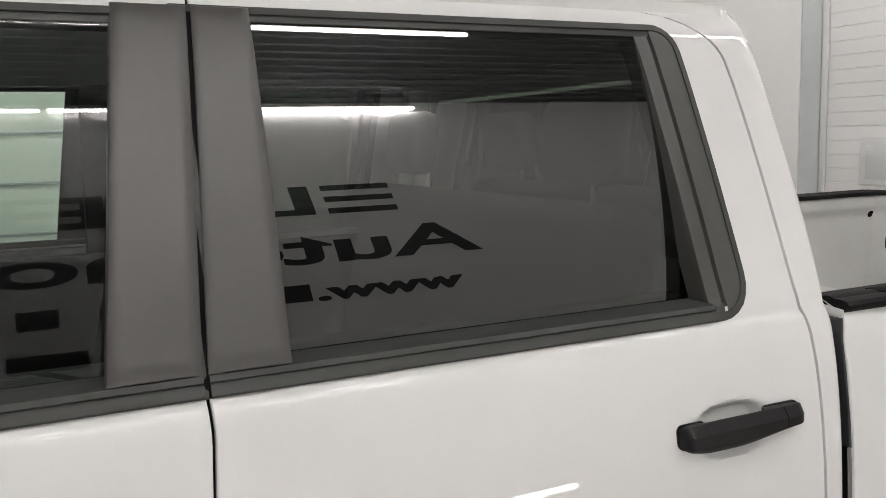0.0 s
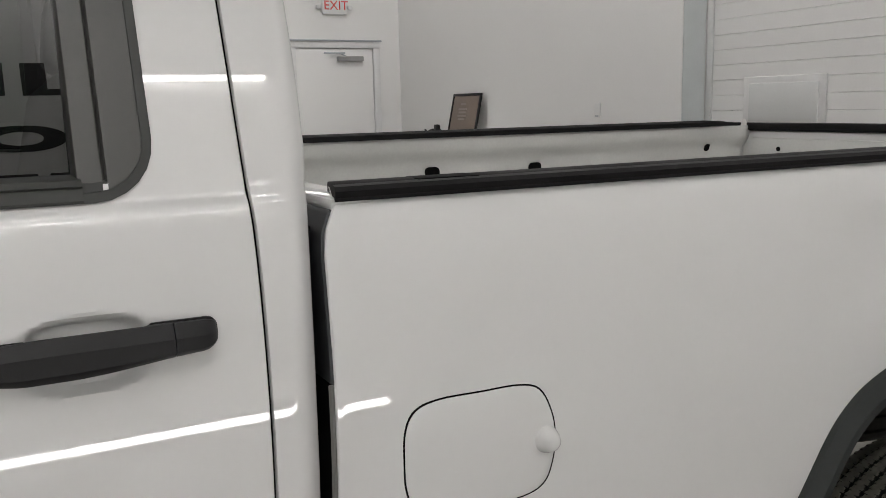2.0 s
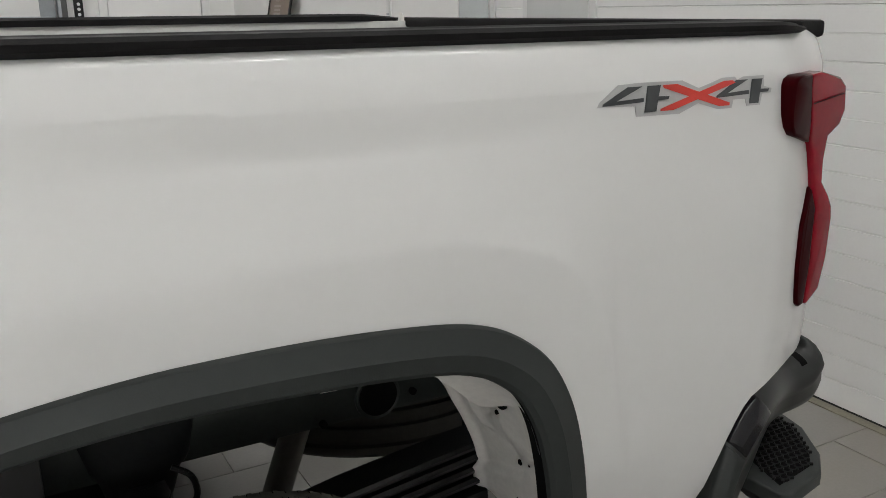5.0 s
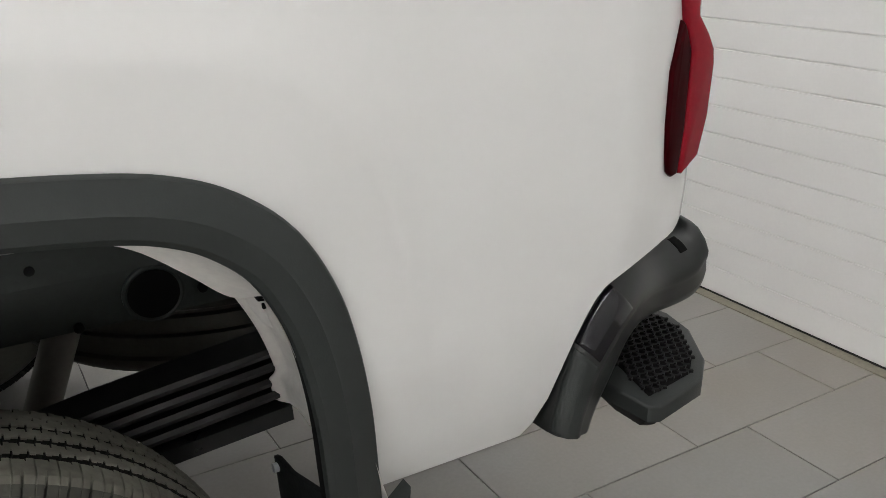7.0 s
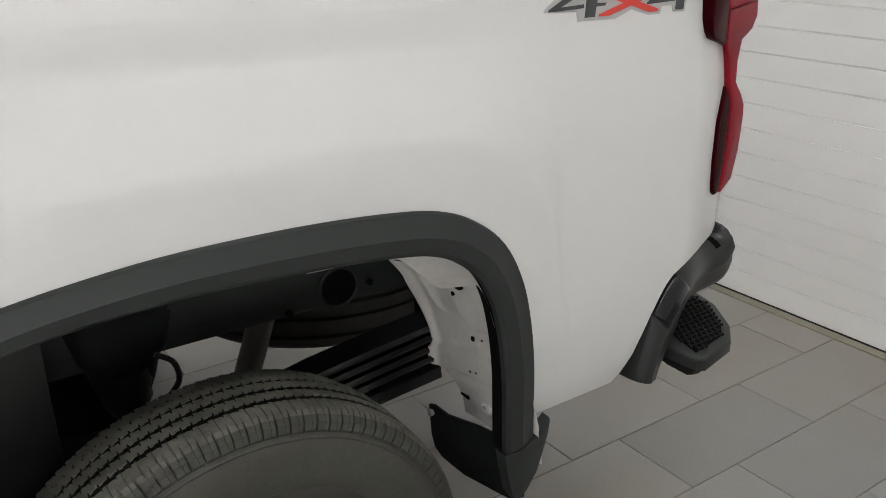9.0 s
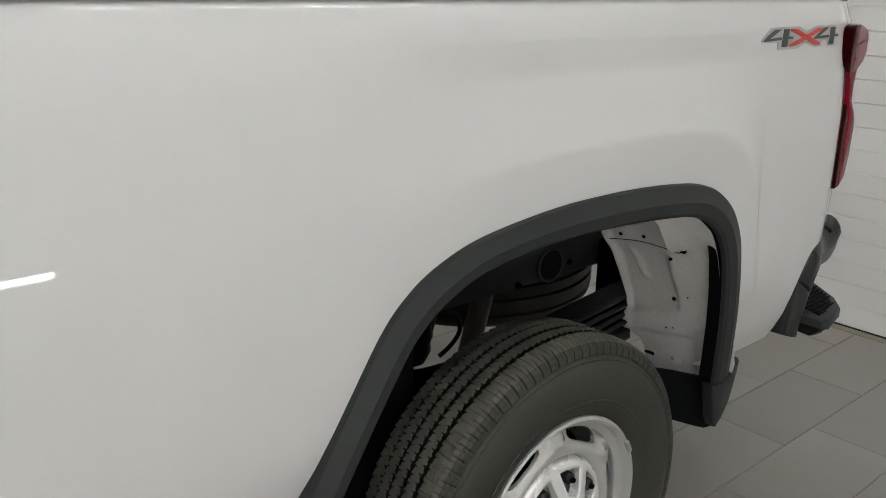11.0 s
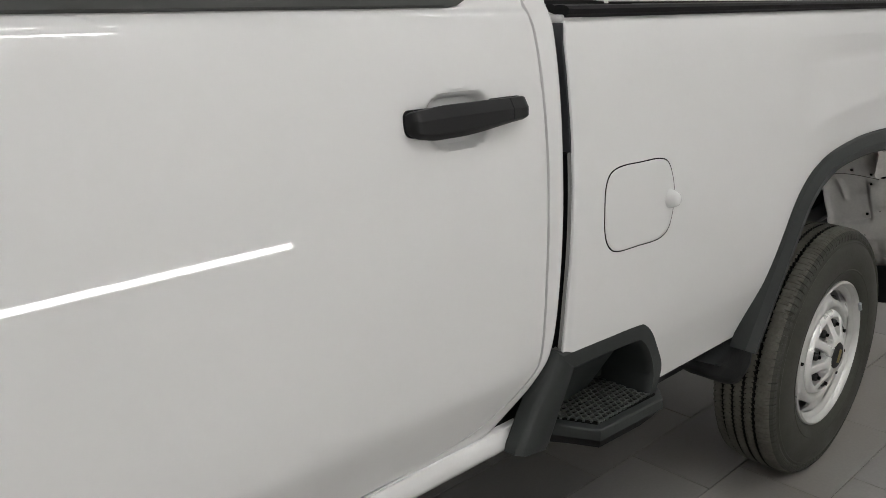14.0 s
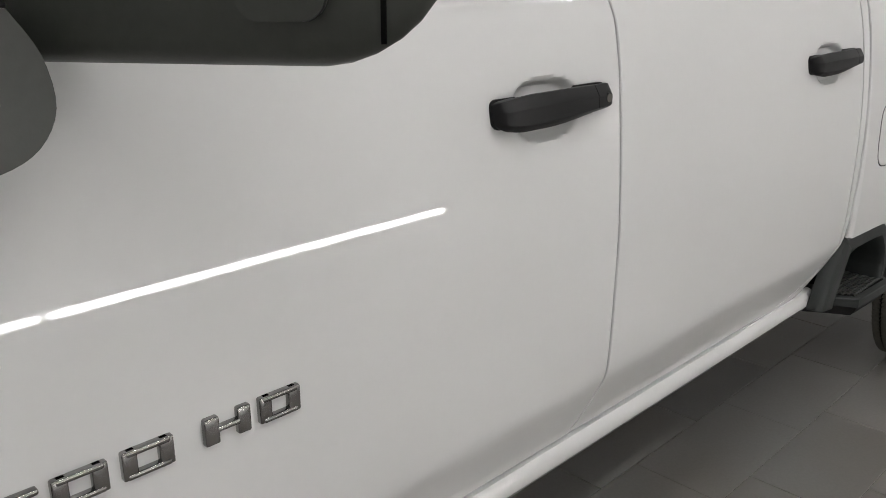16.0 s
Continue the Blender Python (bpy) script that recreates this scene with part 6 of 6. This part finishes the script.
for x, sides in ((-3.714, (0, 1)), (-3.783, (1, 0))):
    letter((x, x + 0.057, Z1 - 0.0068, Z1), (x, x + 0.057, Z0 + ZH - 0.0034, Z0 + ZH + 0.0034), (x, x + 0.057, Z0, Z0 + 0.0068), (x + 0.0405 * sides[0], x + 0.0405 * sides[0] + 0.0165, Z0 + ZH, Z1), (x + 0.0405 * sides[1], x + 0.0405 * sides[1] + 0.0165, Z0, Z0 + ZH))

# ---- mirror ----
mir = new("door_mirror")
mir.parent = fdoor
MD, MN = Vector((0.45, -0.893, 0)), Vector((0.893, 0.45, 0))
M0 = Vector((-3.60, -0.05, 1.515))
ring = rounded(-0.045, 0.372, 0.0, 0.33, (0.03, 0.10, 0.06, 0.04), 8)
on_mirror = lambda a, b, d: M0 + MD * (a - 5.0 * max(0, d - 0.012) * a) + MN * d + Vector((0, 0, b + 0.02 * a))
part("mirror_shell", plate(ring, 0.08, lambda a, b, d: on_mirror(a, b, d), 0.022, 5), SHELL, mir, "large black towing mirror shell", angle=50)
part("shell_rib", plate(rounded(0.19, 0.265, 0.035, 0.30, (0.02,) * 4), -0.010, lambda a, b, d: on_mirror(a, b, d + 0.001), 0.006, 3), SHELL, mir)
part("shell_seam", plate([(0.304, 0.019), (0.308, 0.019), (0.308, 0.300), (0.304, 0.300)], -0.0015, lambda a, b, d: on_mirror(a, b, d)), GAP, mir)
part("mirror_glass", plate(rounded(0.02, 0.31, 0.02, 0.31, (0.03,) * 4), 0.004, lambda a, b, d: on_mirror(a, b, 0.0795 + d)), mat("mirror glass", (0.8, 0.8, 0.8), 0.02, metal=1.0, noise_amt=0, rough_var=0), mir, "mirror glass")
part("mirror_arm", plate([(-3.80, 1.43)] + [(v[0], v[1]) for v in spline([(-3.70, 1.429, 0), (-3.655, 1.434, 0), (-3.622, 1.450, 0), (-3.604, 1.482, 0), (-3.610, 1.525, 0), (-3.632, 1.562, 0)], 4)] + [(-3.80, 1.57)], -0.105, lambda a, b, d: (a, 0.03 + d, b), 0.028, 6), SHELL, mir, "black mirror arm", angle=50)

# ---- front end ----
def fender_point(u, v):
    x = -5.0 + 1.195 * u
    z = 0.75 + 0.72 * v
    return (x, curve_at(DOOR_Y, z) + 0.16 * bumpy(-x, 4.6, 5.1), z)


far_side.append(part("front_fender", sheet(steps(0, 1, 60), steps(0, 1, 40), fender_point, keep=lambda x, z: math.hypot(x + 4.37, (z - 0.44)) > 0.52), PAINT, truck, "white front fender", angle=180))
part("hood", sheet(steps(0, 1, 20), steps(0, 1, 24), lambda u, v: (-5.05 + 1.35 * u, 0.06 + (W - 0.12) * v, 1.34 + 0.17 * bumpy(u, -0.1, 0.7) + 0.06 * math.sin(math.pi * v) ** 0.5), fold=(0, 0, -0.03)), PAINT, truck, "white hood", angle=180)
part("windscreen", sheet(steps(0, 1, 10), steps(0, 1, 10), lambda u, v: (-3.78 + 0.62 * u + 0.0 * v, 0.12 + 0.17 * u + (W - 0.24 - 0.34 * u) * v, 1.55 + 0.53 * u), fold=(0, 0, -0.006)), GLASS_F, truck, "clear windscreen", angle=180)
grl = part("grille", span(-5.13, -5.02, 0.25, W - 0.25, 0.85, 1.38, 0.04, 3), BUMPER, truck, "black front grille")
for i in range(6):
    part("grille_bar", span(-5.15, -5.12, 0.3, W - 0.3, 0.92 + 0.07 * i, 0.945 + 0.07 * i, 0.006), HANDLE, grl)
part("front_bumper", span(-5.25, -4.95, 0.06, W - 0.06, 0.55, 0.86, 0.06, 4), BUMPER, truck, "black front bumper")
for y in (0.13, W - 0.33):
    part("headlight", span(-5.12, -5.0, y, y + 0.2, 1.05, 1.34, 0.03, 3), mat("lamp lens", (0.6, 0.6, 0.6), 0.1), truck, "clear headlight")

# ---- cab interior ----
part("cab_floor", span(-3.75, -1.6, 0.15, W - 0.15, 0.74, 0.80), SEAT, truck, smooth=False)


def seat(name, x, y0, y1, heads):
    s = new(name)
    s.parent = truck
    part("cushion", span(x - 0.5, x, y0, y1, 1.0, 1.18, 0.05, 3), SEAT, s)
    part("backrest", box(0.14, y1 - y0, 0.62, 0.05, (x + 0.05, (y0 + y1) / 2, 1.43), 3, rot=Matrix.Rotation(radians(12), 4, "Y")), SEAT, s)
    for y in heads:
        h = part("headrest", box(0.09, 0.27, 0.20, 0.04, (x + 0.13, y, 1.87), 4, rot=Matrix.Rotation(radians(8), 4, "Y")), SEAT, s)
        part("post", rod((x + 0.11, y - 0.06, 1.7), (x + 0.12, y - 0.06, 1.82), 0.007), STEEL, s)


seat("front_seat", -2.66, 0.32, 0.86, (0.60,))
seat("front_seat", -2.66, W - 0.86, W - 0.32, (W - 0.60,))
seat("rear_seat", -1.85, 0.3, W - 0.3, (0.55, W - 0.55))
# inner door trims and pillars
for y in (0.30, W - 0.30):
    part("inner_trim", span(-3.7, -1.66, y - 0.02, y + 0.02, 0.95, 1.56, 0.02), SEAT, truck)
    part("inner_pillar", box(0.10, 0.04, 0.55, 0.015, (-2.66, y + (0.06 if y < 1 else -0.06), 1.80), rot=Matrix.Rotation(radians(-20 if y < 1 else 20), 4, "X")), SEAT, truck)
part("headliner", span(-3.1, -1.62, 0.36, W - 0.36, 2.06, 2.08), mat("grey headliner", (0.3, 0.3, 0.29), 0.8), truck, smooth=False)

# ---- the far side repeats the near side ----
flip = Matrix.Translation((0, W, 0)) @ Matrix.Diagonal((1, -1, 1, 1))
for ob in far_side:
    for o in (ob, *ob.children):
        if o.name.split(".")[0] in ("door_mirror", "badge"):
            continue
        c = o.copy()
        scene.collection.objects.link(c)
        c.parent = truck
        c.matrix_basis = flip
        if o == ob:
            base = c
        else:
            c.parent = base
            c.matrix_basis = Matrix()


# ---- single floor tiles ----
for xc, yc in TILES:
    x1 = min(xc + 0.303, X1 + 0.08)
    k = (x1 - xc + 0.303) / 0.606
    piece("tile", me_tile, floor, pose((xc - 0.303 + x1) / 2, yc, random.uniform(-0.0005, 0.0005), random.uniform(-0.05, 0.05), random.uniform(-0.05, 0.05), 0) @ Matrix.Diagonal((k, 1, 1, 1)))
